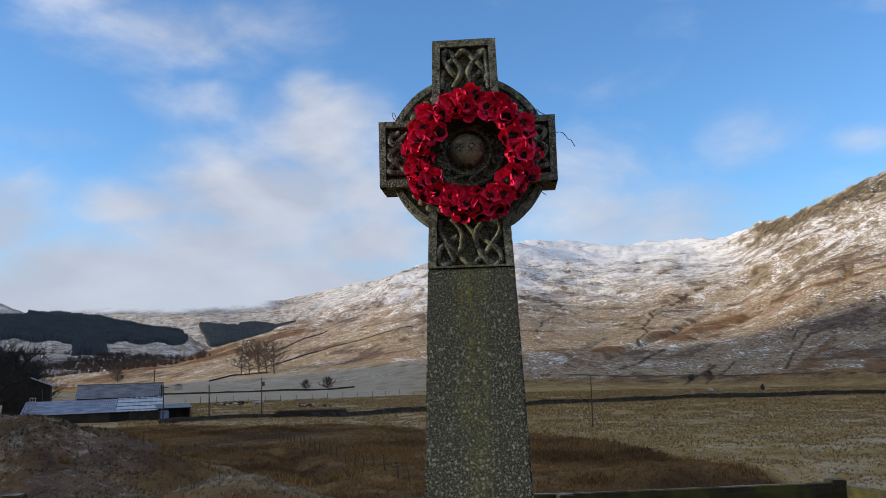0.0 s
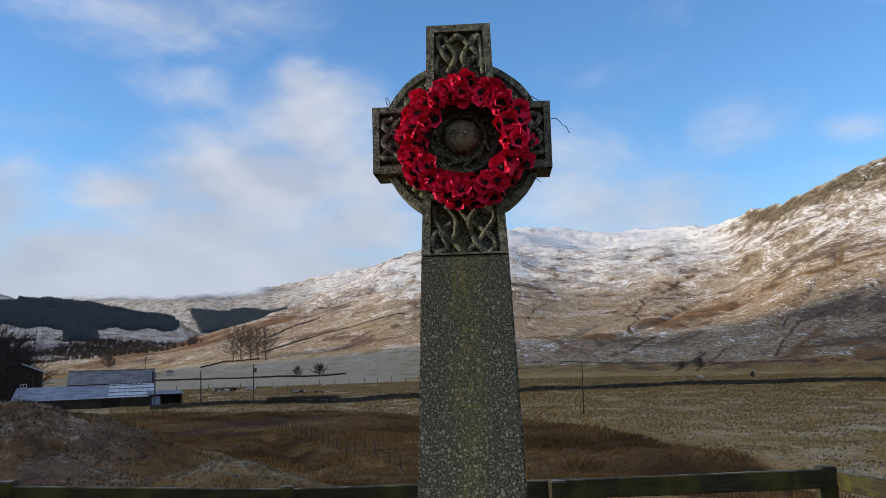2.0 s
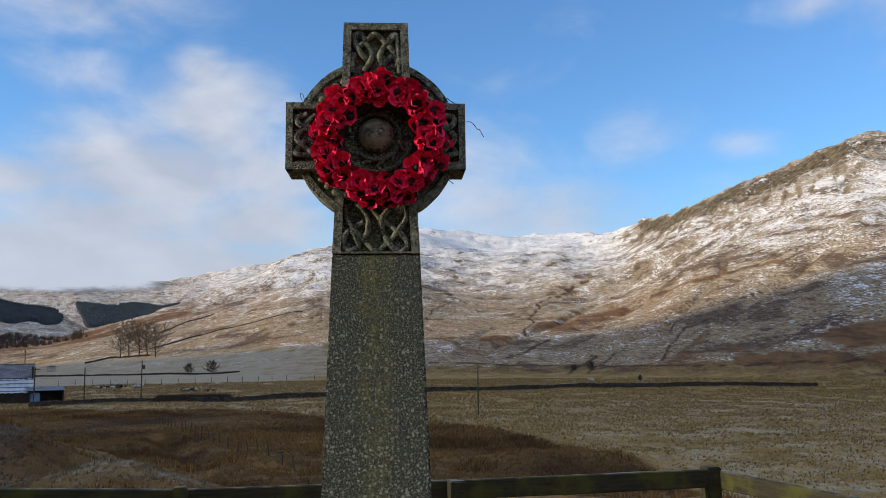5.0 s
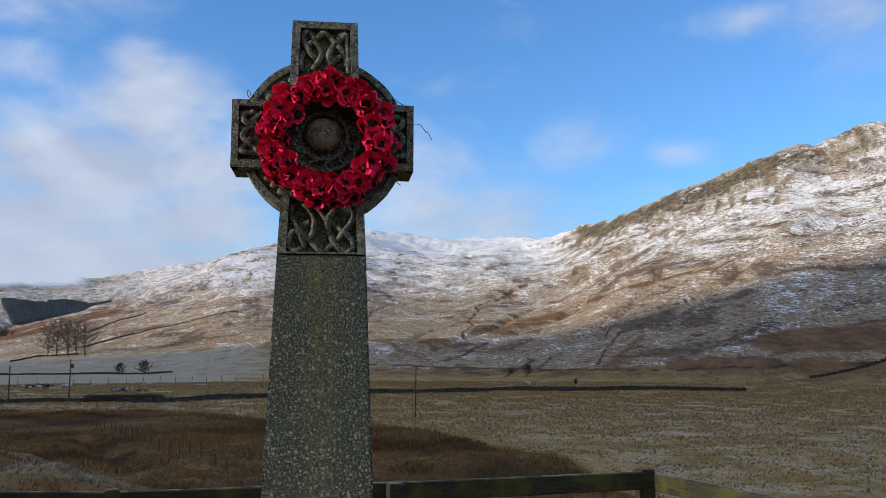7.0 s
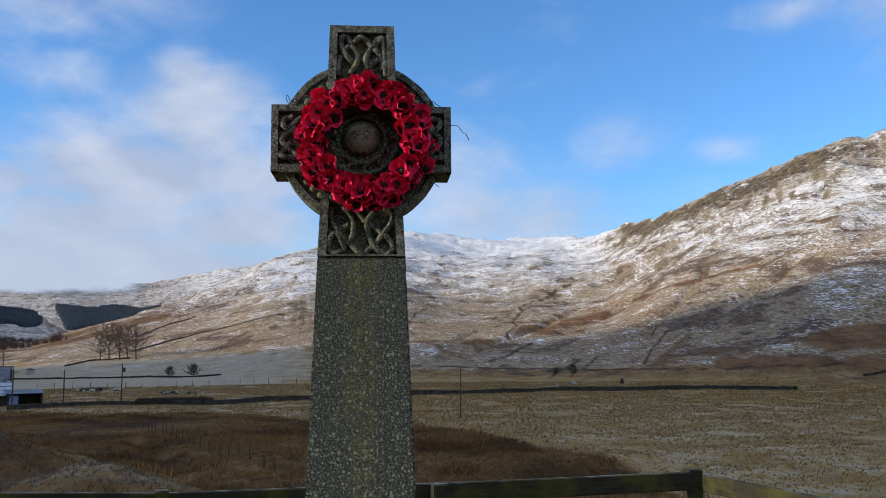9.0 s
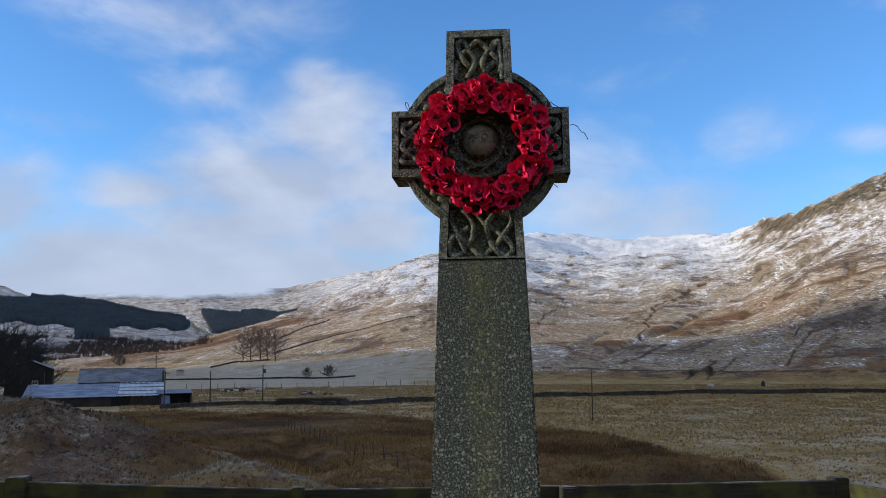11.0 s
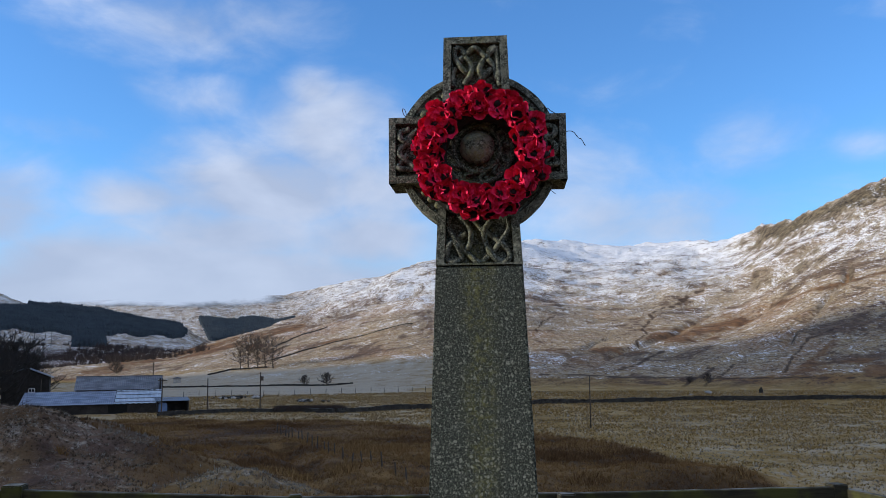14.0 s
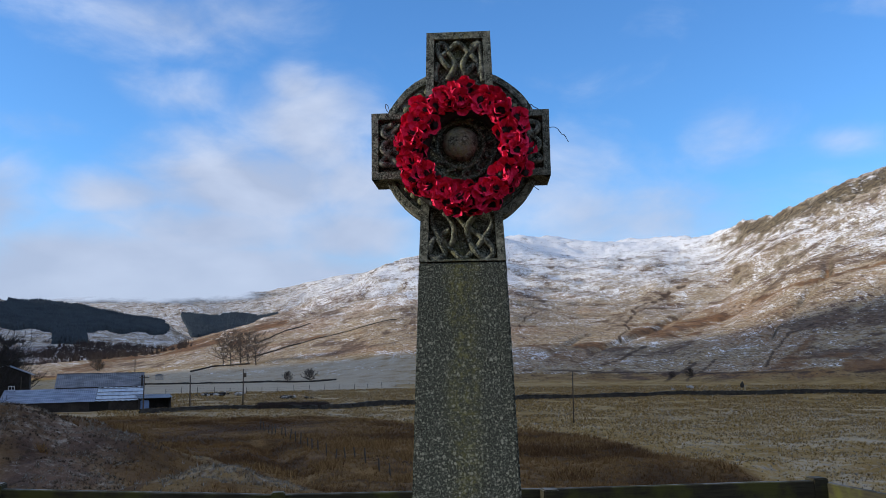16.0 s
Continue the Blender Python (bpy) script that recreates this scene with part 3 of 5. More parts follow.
def swath(a, e, bands, x, y, ragged=1.0):
    """How strongly each point of the slope lies in one of the bands, with ragged edges."""
    wa, we = fbm(x / 30, y / 30, 4, 101) * 0.9 * ragged, fbm(x / 22, y / 22, 4, 103) * 0.45 * ragged
    best = np.zeros_like(a)
    for a0, e0, a1, e1, w, k in bands:
        da, de = a1 - a0, (e1 - e0)
        t = np.clip(((a + wa - a0) * da + (e + we - e0) * de) / (da * da + de * de), 0, 1)
        d2 = (((a + wa - a0 - t * da)) ** 2 * 0.6 + (e + we - e0 - t * de) ** 2) / (w * w)
        best = np.maximum(best, k * np.exp(-d2))
    return best


def zones(x, y, z, r, a):
    """Where rushes, frost, snow, pasture and scrub lie."""
    w = fbm(x / 14, y / 14, 4, 31) * 6
    edge = curve_of([(-40, 118), (-19, 138), (-12, 128), (-5.5, 122), (-.3, 106), (6, 95), (12.3, 85), (17.4, 69), (21.7, 61), (26, 48), (40, 40)])(a)
    reed = sstep(2, -3, r - edge - w) * sstep(14, 26, r)
    knob = np.exp(-(((x + 29) / 15) ** 2 + ((y - 46) / 14) ** 2))
    spur = knob + np.exp(-(((x + 8) / 5) ** 2 + ((y - 33) / 4) ** 2))
    reed = reed * (1 - sstep(0.15, 0.55, spur + w * 0.03 + fbm(x / 2.5, y / 2.5, 4, 77) * 0.45) * 0.60)
    pasture = sstep(-3, 3, r - edge - w) * (1 - sstep(0, 14, r - MAIN_F(a) + fbm(x / 9, y / 9, 3, 33) * 6))
    upper = sstep(0, 1, (a + 20) / 4) * sstep(0, 1, (4 - a) / 4) * (1 - sstep(60, 110, r - MAIN_F(a)))
    pasture = np.maximum(pasture, upper * sstep(-3, 3, r - edge - w) * 0.9)
    upland = 0.17 + 0.30 * sstep(5, 75, z) + 0.12 * sstep(80, 150, z) * (1 - sstep(19, 25, a))
    upland = upland + 0.05 * sstep(-13, -9, a) * (1 - sstep(0, 5, a)) * sstep(8, 45, z)
    upland = upland + 0.18 * sstep(3, 8, a) * (1 - sstep(19, 24, a)) * sstep(70, 140, z)
    upland = np.where((r > 640) & (a < -15.0), 0.36 + 0.0 * r, upland)
    upland = np.where(r > 1650, 0.36 + 0.16 * sstep(-10, -5, a), upland)
    e = np.degrees(np.arctan2(z - EYE[2], np.maximum(r, 1)))
    upland = np.where(r < MAIN_F(a) + 25, -0.6, upland)
    frost = np.where(r < 400, 0.14 + 0.26 * pasture - 0.40 * reed + 0.66 * np.clip(knob, 0, 1) + 0.40 * np.clip(spur - knob, 0, 1), 0.0)
    crag = np.clip(1.1 - np.abs(r - MAIN_R(a) + 45) / 75, 0, 1) * sstep(19, 23, a) * (1 - sstep(33, 42, a)) * 0.75
    crag = np.maximum(crag, 0.6 * np.clip(1 - np.abs(r - MAIN_R(a)) / 70, 0, 1) * np.exp(-((a - 3) / 5) ** 2))
    frost = frost + 0.45 * sstep(204, 212, r) * (1 - sstep(255, 268, r)) * sstep(-19, -17, a) * (1 - sstep(-3, 0, a))
    frost = frost + 0.30 * upper * (r > 250) + 0.24 * pasture * (1 - sstep(-4, 2, a))
    frost = frost + 0.16 * sstep(60, 95, z + 100) * sstep(0, 30, a) * (r < 140)
    scrub = np.where((a < -14.5) & (r > 600) & (r < 940), sstep(0, 60, r - 620) * (1 - sstep(-30, 30, r - 900)), 0.0)
    scrub = np.maximum(scrub, np.where(r < 150, np.clip(0.02 + 0.5 * knob + fbm(x / 6, y / 6, 4, 91) * 1.3, 0, 0.9) * (a < 3) * sstep(0.1, 0.4, knob + 0.25 * reed) * (1 - np.clip(spur - knob, 0, 1)), 0))
    bracken = 0.35 * gully(r, a)[1]
    bracken = np.maximum(bracken, swath(a, e, RUST, x, y) * (r > MAIN_F(a)))
    heather = swath(a, e, LING, x, y) * (r > MAIN_F(a))
    burn = swath(a, e, BURNS, x, y, 0.6) * (r > MAIN_F(a))
    mist = sstep(2.8, 4.2, e) * (1 - sstep(-14, -5, a)) * (r > 1650)
    return dict(heather=heather, burn=burn, mist=mist, crag=crag, bracken=bracken, reed=reed, frost=frost, upland=upland, pasture=pasture, scrub=scrub)


build_ground()

# ---------------------------------------------------------------- the memorial cross
CROSS = Matrix.Translation((0.0715, 2.395, 0.0)) @ Matrix.Rotation(radians(-5.1), 4, "Z")   # local x along the face, y away from it
CZ = 2.35
DEPTH = 0.165


def box(bm, x0, x1, y0, y1, z0, z1, m=None):
    vs = [bm.verts.new((x, y, z)) for z in (z0, z1) for x, y in ((x0, y0), (x1, y0), (x1, y1), (x0, y1))]
    for f in ((3, 2, 1, 0), (4, 5, 6, 7), (0, 1, 5, 4), (1, 2, 6, 5), (2, 3, 7, 6), (3, 0, 4, 7)):
        bm.faces.new([vs[i] for i in f])
    if m is not None:
        bmesh.ops.transform(bm, matrix=m, verts=vs)
    return vs


def prism(bm, outline, y0, y1):
    """A solid from an outline of (x, z), counter-clockwise as seen from the front."""
    a = [bm.verts.new((x, y0, z)) for x, z in outline]
    b = [bm.verts.new((x, y1, z)) for x, z in outline]
    bm.faces.new(a), bm.faces.new(b[::-1])
    n = len(a)
    for i in range(n):
        bm.faces.new((a[i], b[i], b[(i + 1) % n], a[(i + 1) % n]))


def tube(bm, pts, radius, sides=8, flat=1.0):
    """A swept round bar along pts; flat squashes it in y."""
    pts = [Vector(p) for p in pts]
    rings = []
    for i, p in enumerate(pts):
        d = (pts[min(i + 1, len(pts) - 1)] - pts[max(i - 1, 0)]).normalized()
        up = Vector((0, 1, 0)) if abs(d.y) < 0.9 else Vector((1, 0, 0))
        s = d.cross(up).normalized()
        u = s.cross(d).normalized()
        rad = radius[i] if isinstance(radius, (list, tuple)) else radius
        rings.append([bm.verts.new(p + s * math.cos(k * math.tau / sides) * rad + u * math.sin(k * math.tau / sides) * rad * flat) for k in range(sides)])
    for a, b in zip(rings, rings[1:]):
        for k in range(sides):
            bm.faces.new((a[k], a[(k + 1) % sides], b[(k + 1) % sides], b[k]))
    bm.faces.new(rings[0][::-1]), bm.faces.new(rings[-1])


def smooth_line(ctrl, steps=6):
    """Catmull-Rom through the points."""
    c = [Vector(p) for p in ctrl]
    c = [c[0] * 2 - c[1]] + c + [c[-1] * 2 - c[-2]]
    res = []
    for i in range(1, len(c) - 2):
        p0, p1, p2, p3 = c[i - 1:i + 3]
        for s in range(steps):
            t = s / steps
            res.append(0.5 * ((2 * p1) + (p2 - p0) * t + (2 * p0 - 5 * p1 + 4 * p2 - p3) * t * t + (3 * p1 - p0 - 3 * p2 + p3) * t ** 3))
    return res + [c[-2]]


def wear(bm, amp, scale, cuts=0):
    """Fine weathering of the edges."""
    if cuts:
        bmesh.ops.subdivide_edges(bm, edges=[e for e in bm.edges if e.calc_length() > 0.03], cuts=cuts, use_grid_fill=True)
    for v in bm.verts:
        v.co += Vector((noise.noise(v.co * scale), noise.noise(v.co * scale + Vector((7, 3, 1))), noise.noise(v.co * scale + Vector((2, 9, 5))))) * amp


def shaft_half(z):
    return 0.1285 + (2.13 - z) * 0.0405


def build_cross():
    cross = new("memorial_cross")
    cross.matrix_world = CROSS
    tagged(cross, "weathered grey granite Celtic memorial cross with lichen and carved knotwork", "memorial cross")
    rec = 0.028                                    # depth of the carved panels
    h = 0.106
    # the core, its front lying at the floor of the panels
    bm = bmesh.new()
    prism(bm, [(-shaft_half(-.3), -0.3), (shaft_half(-.3), -0.3), (shaft_half(2.0), 2.0), (0.124, 2.0), (0.120, CZ - h), (0.279, CZ - h), (0.279, CZ + h - .002), (0.1085, CZ + h),
               (0.101, 2.715), (-0.101, 2.715), (-0.1085, CZ + h), (-0.279, CZ + h), (-0.279, CZ - h), (-0.120, CZ - h), (-0.124, 2.0), (-shaft_half(2.0), 2.0)], rec, DEPTH)
    bmesh.ops.bevel(bm, geom=[e for e in bm.edges if e.calc_face_angle(0) > 0.6], offset=0.005, segments=2, affect="EDGES")
    part("body", bm, M_STONE, cross)
    # plain lower shaft, proud of the panel floor
    bm = bmesh.new()
    prism(bm, [(-shaft_half(-.3), -0.3), (shaft_half(-.3), -0.3), (shaft_half(1.978), 1.978), (-shaft_half(1.978), 1.978)], 0.0, rec + 0.004)
    bmesh.ops.bisect_plane(bm, geom=bm.verts[:] + bm.edges[:] + bm.faces[:], plane_co=(0, 0, 1.0), plane_no=(0, 0, 1))
    bmesh.ops.bevel(bm, geom=[e for e in bm.edges if e.calc_face_angle(0) > 0.6], offset=0.006, segments=2, affect="EDGES")
    part("shaft_face", bm, M_STONE, cross)
    # raised borders round the four panels

    def border(name, quad, wid):
        b = bmesh.new()
        n = len(quad)
        c = Vector((sum(p[0] for p in quad) / n, sum(p[1] for p in quad) / n))
        for i in range(n):
            p, q = Vector(quad[i]), Vector(quad[(i + 1) % n])
            if wid[i] <= 0:
                continue
            d = (q - p).normalized()
            nor = Vector((-d.y, d.x))
            if nor.dot(c - p) < 0:
                nor = -nor
            prism(b, [p, q, q + nor * wid[i], p + nor * wid[i]] if d.cross(nor) > 0 else [q, p, p + nor * wid[i], q + nor * wid[i]], 0.0 + 0.0006 * i, rec + 0.004)
        bmesh.ops.bevel(b, geom=[e for e in b.edges if e.calc_face_angle(0) > 0.6], offset=0.0035, segments=2, affect="EDGES")
        part(name, b, M_WORN_LIT, cross)

    border("border", [(-0.1085, 2.45), (0.1085, 2.45), (0.101, 2.715), (-0.101, 2.715)], (0, 0.025, 0.022, 0.025))
    border("border", [(-0.279, CZ - h), (-0.12, CZ - h), (-0.12, CZ + h), (-0.279, CZ + h)], (0.024, 0, 0.020, 0.021))
    border("border", [(0.12, CZ - h), (0.279, CZ - h), (0.279, CZ + h - .002), (0.12, CZ + h)], (0.024, 0.021, 0.020, 0))
    border("border", [(-shaft_half(1.982), 1.982), (shaft_half(1.982), 1.982), (0.121, CZ - h), (-0.121, CZ - h)], (0.006, 0.026, 0, 0.026))

    # interlaced strands in the panels
    def strands(lines, rad):
        b = bmesh.new()
        for ln in lines:
            pts = smooth_line([(x, 0.0150 - 0.0055 * s, z) for x, z, s in ln], 7)
            tube(b, pts, rad, 8, 1.15)
        wear(b, 0.0012, 45)
        part("knotwork", b, M_WORN_LIT, cross, "", True)

    def chart(lines, cx, top, k):
        """Strand lines from a drawing in small units: x from cx, z down from top, over and under by turns."""
        return [[((x - cx) * k, top - y * k, (0.9, -0.7)[i % 2] if 0 < i < len(ln) - 1 else 0) for i, (x, y) in enumerate(ln)] for ln in lines]

    strands(chart([[(300, 10), (296, 46), (322, 98), (346, 124), (352, 150)], [(314, 64), (344, 38), (370, 18), (384, 16)], [(338, 50), (360, 86), (358, 124), (332, 164)],
                   [(297, 92), (286, 128), (290, 172)], [(300, 10), (322, 14), (340, 46)],
                   [(462, 12), (466, 60), (472, 128), (474, 172)], [(456, 20), (412, 66), (394, 108), (402, 146)], [(428, 62), (454, 98), (464, 146)], [(442, 102), (406, 138), (388, 166)], [(384, 16), (402, 34), (424, 58)], [(462, 12), (442, 16), (430, 40)]],
                  380, 2.693, 0.00080), 0.0094)
    strands(chart([[(258, 0), (255, 45), (285, 100), (320, 142), (364, 182), (382, 186)], [(300, 0), (334, 45), (342, 95), (326, 138)],
                   [(326, 70), (286, 90), (250, 124), (245, 168), (274, 184), (304, 166), (288, 124), (270, 104)],
                   [(496, 5), (490, 55), (460, 105), (424, 150), (382, 186)], [(380, 50), (420, 80), (464, 114), (490, 146), (492, 174), (460, 186), (426, 160), (402, 116), (394, 66), (420, 20)],
                   [(352, 10), (372, 40), (388, 62)]], 373, 2.137, 0.000785), 0.0092)
    for s in (-1, 1):
        strands([[(s * (380 - x) * .00078, 2.35 + (478 - y) * .00078, (0.9, -0.7)[i % 2] if 0 < i < len(ln) - 1 else 0) for i, (x, y) in enumerate(ln)] for ln in
                 ([(108, 388), (70, 396), (70, 428), (112, 450), (150, 455)], [(118, 432), (78, 456), (64, 492), (98, 524), (128, 545)], [(100, 494), (66, 530), (62, 550), (112, 552), (150, 540)], [(140, 390), (108, 412), (92, 440)])], 0.0095)
    # the ring, with a sunk channel of beads
    bm = bmesh.new()
    prof = [(0.260, 0.046), (0.258, 0.040), (0.238, 0.038), (0.234, 0.052), (0.190, 0.052), (0.186, 0.038), (0.166, 0.040), (0.164, 0.046), (0.164, 0.130), (0.260, 0.130)]
    n = 96
    rings = [[bm.verts.new((math.sin(k * math.tau / n) * r, y, CZ + math.cos(k * math.tau / n) * r)) for r, y in prof] for k in range(n)]
    for k in range(n):
        a, b = rings[k], rings[(k + 1) % n]
        for j in range(len(prof)):
            bm.faces.new((a[j], b[j], b[(j + 1) % len(prof)], a[(j + 1) % len(prof)]))
    bmesh.ops.recalc_face_normals(bm, faces=bm.faces[:])
    wear(bm, 0.0016, 30)
    part("ring", bm, M_WORN_LIT, cross)
    bm = bmesh.new()
    bmesh.ops.create_uvsphere(bm, u_segments=10, v_segments=6, radius=0.0135)
    wear(bm, 0.0015, 60)
    bead = bpy.data.meshes.new("bead")
    bm.to_mesh(bead)
    bm.free()
    bead.materials.append(M_WORN_LIT)
    bead.shade_smooth()
    for k in range(44):
        ang = (k + 0.5) * math.tau / 44
        if min(abs(math.sin(ang)), abs(math.cos(ang))) > 0.36:
            ob = from_mesh("bead", bead, None, cross)
            ob.matrix_basis = Matrix.Translation((math.sin(ang) * .212, .046, CZ + math.cos(ang) * .212))
    # central boss in its round moulding
    bm = bmesh.new()
    bmesh.ops.create_uvsphere(bm, u_segments=40, v_segments=24, radius=0.055, matrix=Matrix.Translation((0, 0.014, CZ + 0.004)) @ Matrix.Diagonal((1, 0.85, 1, 1)))
    wear(bm, 0.0022, 26)
    part("boss", bm, M_BOSS, cross, "round worn stone boss", True)
    bm = bmesh.new()
    for rad in (0.074, 0.112):
        ring_pts = [(math.sin(i * math.tau / 48) * rad, 0.014, CZ + math.cos(i * math.tau / 48) * rad) for i in range(49)]
        tube(bm, ring_pts, 0.0075, 8)
    for k in range(12):
        a = k * math.tau / 12 + 0.2
        tube(bm, smooth_line([(math.sin(a) * .080, .015, CZ + math.cos(a) * .080), (math.sin(a + .25) * .092, .012, CZ + math.cos(a + .25) * .092), (math.sin(a + .2) * .107, .015, CZ + math.cos(a + .2) * .107)], 4), 0.0065, 6)
    wear(bm, 0.0014, 40)
    part("moulding", bm, M_STONE, cross, "", True)


build_cross()


# ---------------------------------------------------------------- the wreath of poppies
def poppy_mesh(seed):
    rnd = random.Random(seed)
    bm = bmesh.new()
    petals = rnd.choice((4, 4, 5))
    for p in range(petals):
        a0 = p * math.tau / petals + rnd.uniform(-.18, .18)
        lift = rnd.uniform(0.8, 1.6)
        size = rnd.uniform(0.038, 0.048)
        ph = rnd.uniform(0, 6.28)
        nu, nv = 7, 6
        grid = []
        for i in range(nv):
            t = i / (nv - 1)
            row = []
            for j in range(nu):
                s = j / (nu - 1) * 2 - 1
                width = (0.22 + 0.95 * t ** 0.7) * (1.0 - 0.28 * max(0, t - 0.75) * 4 * abs(s))
                rad = size * t * (1 - 0.16 * s * s * t)
                ang = a0 + s * 0.82 * min(1, width)
                up = size * (lift * t ** 1.6 * 0.62 + 0.22 * s * s * t) + 0.007 * math.sin(s * 4.5 + ph) * t * t + 0.006 * math.sin(s * 8 + ph * 2) * t ** 3
                row.append(bm.verts.new((math.cos(ang) * rad, -up - 0.0015 * (p % 2), math.sin(ang) * rad)))
            grid.append(row)
        for i in range(nv - 1):
            for j in range(nu - 1):
                bm.faces.new((grid[i][j], grid[i][j + 1], grid[i + 1][j + 1], grid[i + 1][j]))
    bmesh.ops.remove_doubles(bm, verts=bm.verts[:], dist=0.0002)
    me = bpy.data.meshes.new("poppy")
    bm.to_mesh(me)
    bm.free()
    me.materials.append(M_PETAL)
    me.shade_smooth()
    return me


def build_wreath():
    wreath = new("poppy_wreath")
    wreath.matrix_world = CROSS @ Matrix.Translation((0.013, -0.012, 2.323)) @ Matrix.Rotation(radians(-2), 4, "X")
    tagged(wreath, "round memorial wreath of bright red paper poppies with black centres", "wreath")
    bm = bmesh.new()
    n, k = 64, 10
    rings = [[bm.verts.new((math.sin(i * math.tau / n) * (.155 + math.cos(j * math.tau / k) * .048), -0.006 + math.sin(j * math.tau / k) * .016, math.cos(i * math.tau / n) * (.155 + math.cos(j * math.tau / k) * .048))) for j in range(k)] for i in range(n)]
    for i in range(n):
        for j in range(k):
            bm.faces.new((rings[i][j], rings[(i + 1) % n][j], rings[(i + 1) % n][(j + 1) % k], rings[i][(j + 1) % k]))
    bmesh.ops.recalc_face_normals(bm, faces=bm.faces[:])
    part("backing_ring", bm, M_BLACK, wreath, "", True)
    kinds = [poppy_mesh(s) for s in range(8)]
    bm = bmesh.new()
    bmesh.ops.create_uvsphere(bm, u_segments=12, v_segments=8, radius=0.0165, matrix=Matrix.Diagonal((1, 0.7, 1, 1)))
    for i in range(14):
        a = i * math.tau / 14
        bmesh.ops.create_icosphere(bm, subdivisions=1, radius=0.0028, matrix=Matrix.Translation((math.cos(a) * .017, -.004, math.sin(a) * .017)))
    eye = bpy.data.meshes.new("flower_centre")
    bm.to_mesh(eye)
    bm.free()
    eye.materials.append(M_BLACK)
    eye.shade_smooth()
    rnd = random.Random(11)
    for radius, count, tilt, y in ((0.200, 34, 44, -0.020), (0.181, 32, 22, -0.038), (0.160, 28, 4, -0.047), (0.139, 24, -18, -0.044), (0.121, 20, -42, -0.026)):
        for i in range(count):
            a = (i + rnd.uniform(-.25, .25)) * math.tau / count + radius * 9
            rr = radius + rnd.uniform(-.006, .006)
            turn = Matrix.Rotation(a, 4, "Y") @ Matrix.Rotation(radians(tilt + rnd.uniform(-34, 34)), 4, "X") @ Matrix.Rotation(radians(rnd.uniform(-38, 38)), 4, "Z") @ Matrix.Rotation(rnd.uniform(0, 6.28), 4, "Y")
            flower = from_mesh("poppy", rnd.choice(kinds), None, wreath)
            s = rnd.uniform(0.68, 0.86)
            flower.matrix_basis = Matrix.Translation((math.sin(a) * rr, y + rnd.uniform(-.006, .006), math.cos(a) * rr)) @ turn @ Matrix.Scale(s, 4)
            c = from_mesh("flower_centre", eye, None, flower)
            c.matrix_basis = Matrix.Translation((0, -0.007, 0))


build_wreath()


def wire(name, ctrl, rad, label):
    bm = bmesh.new()
    tube(bm, smooth_line(ctrl, 6), rad, 6)
    ob = part(name, bm, M_WIRE)
    ob.matrix_world = CROSS
    tagged(ob, label, "wire")


TIE = "thin dark tie wire that holds the wreath to the cross"
wire("tie_wire", [(.275, .03, 2.402), (.293, .01, 2.398), (.303, 0, 2.390), (.318, .01, 2.374), (.325, .01, 2.372), (.338, .02, 2.352)], 0.0011, TIE)
wire("tie_wire", [(.20, .035, 2.45), (.222, .02, 2.476), (.232, .01, 2.466), (.25, .02, 2.458), (.262, .04, 2.449)], 0.0012, TIE)
wire("tie_wire", [(.225, .03, 2.245), (.232, .01, 2.228), (.225, .0, 2.212), (.240, .01, 2.200)], 0.0011, TIE)
wire("tie_wire", [(.21, .03, 2.25), (.236, .01, 2.222), (.247, .0, 2.214), (.243, .0, 2.224), (.228, .02, 2.232)], 0.0011, TIE)
wire("tie_wire", [(-.21, .04, 2.455), (-.232, .02, 2.470), (-.236, .015, 2.488), (-.229, .02, 2.486), (-.224, .03, 2.468)], 0.0010, TIE)
wire("tie_wire", [(-.20, -.004, 2.478), (-.17, -.02, 2.478), (-.14, -.045, 2.455)], 0.0011, TIE)


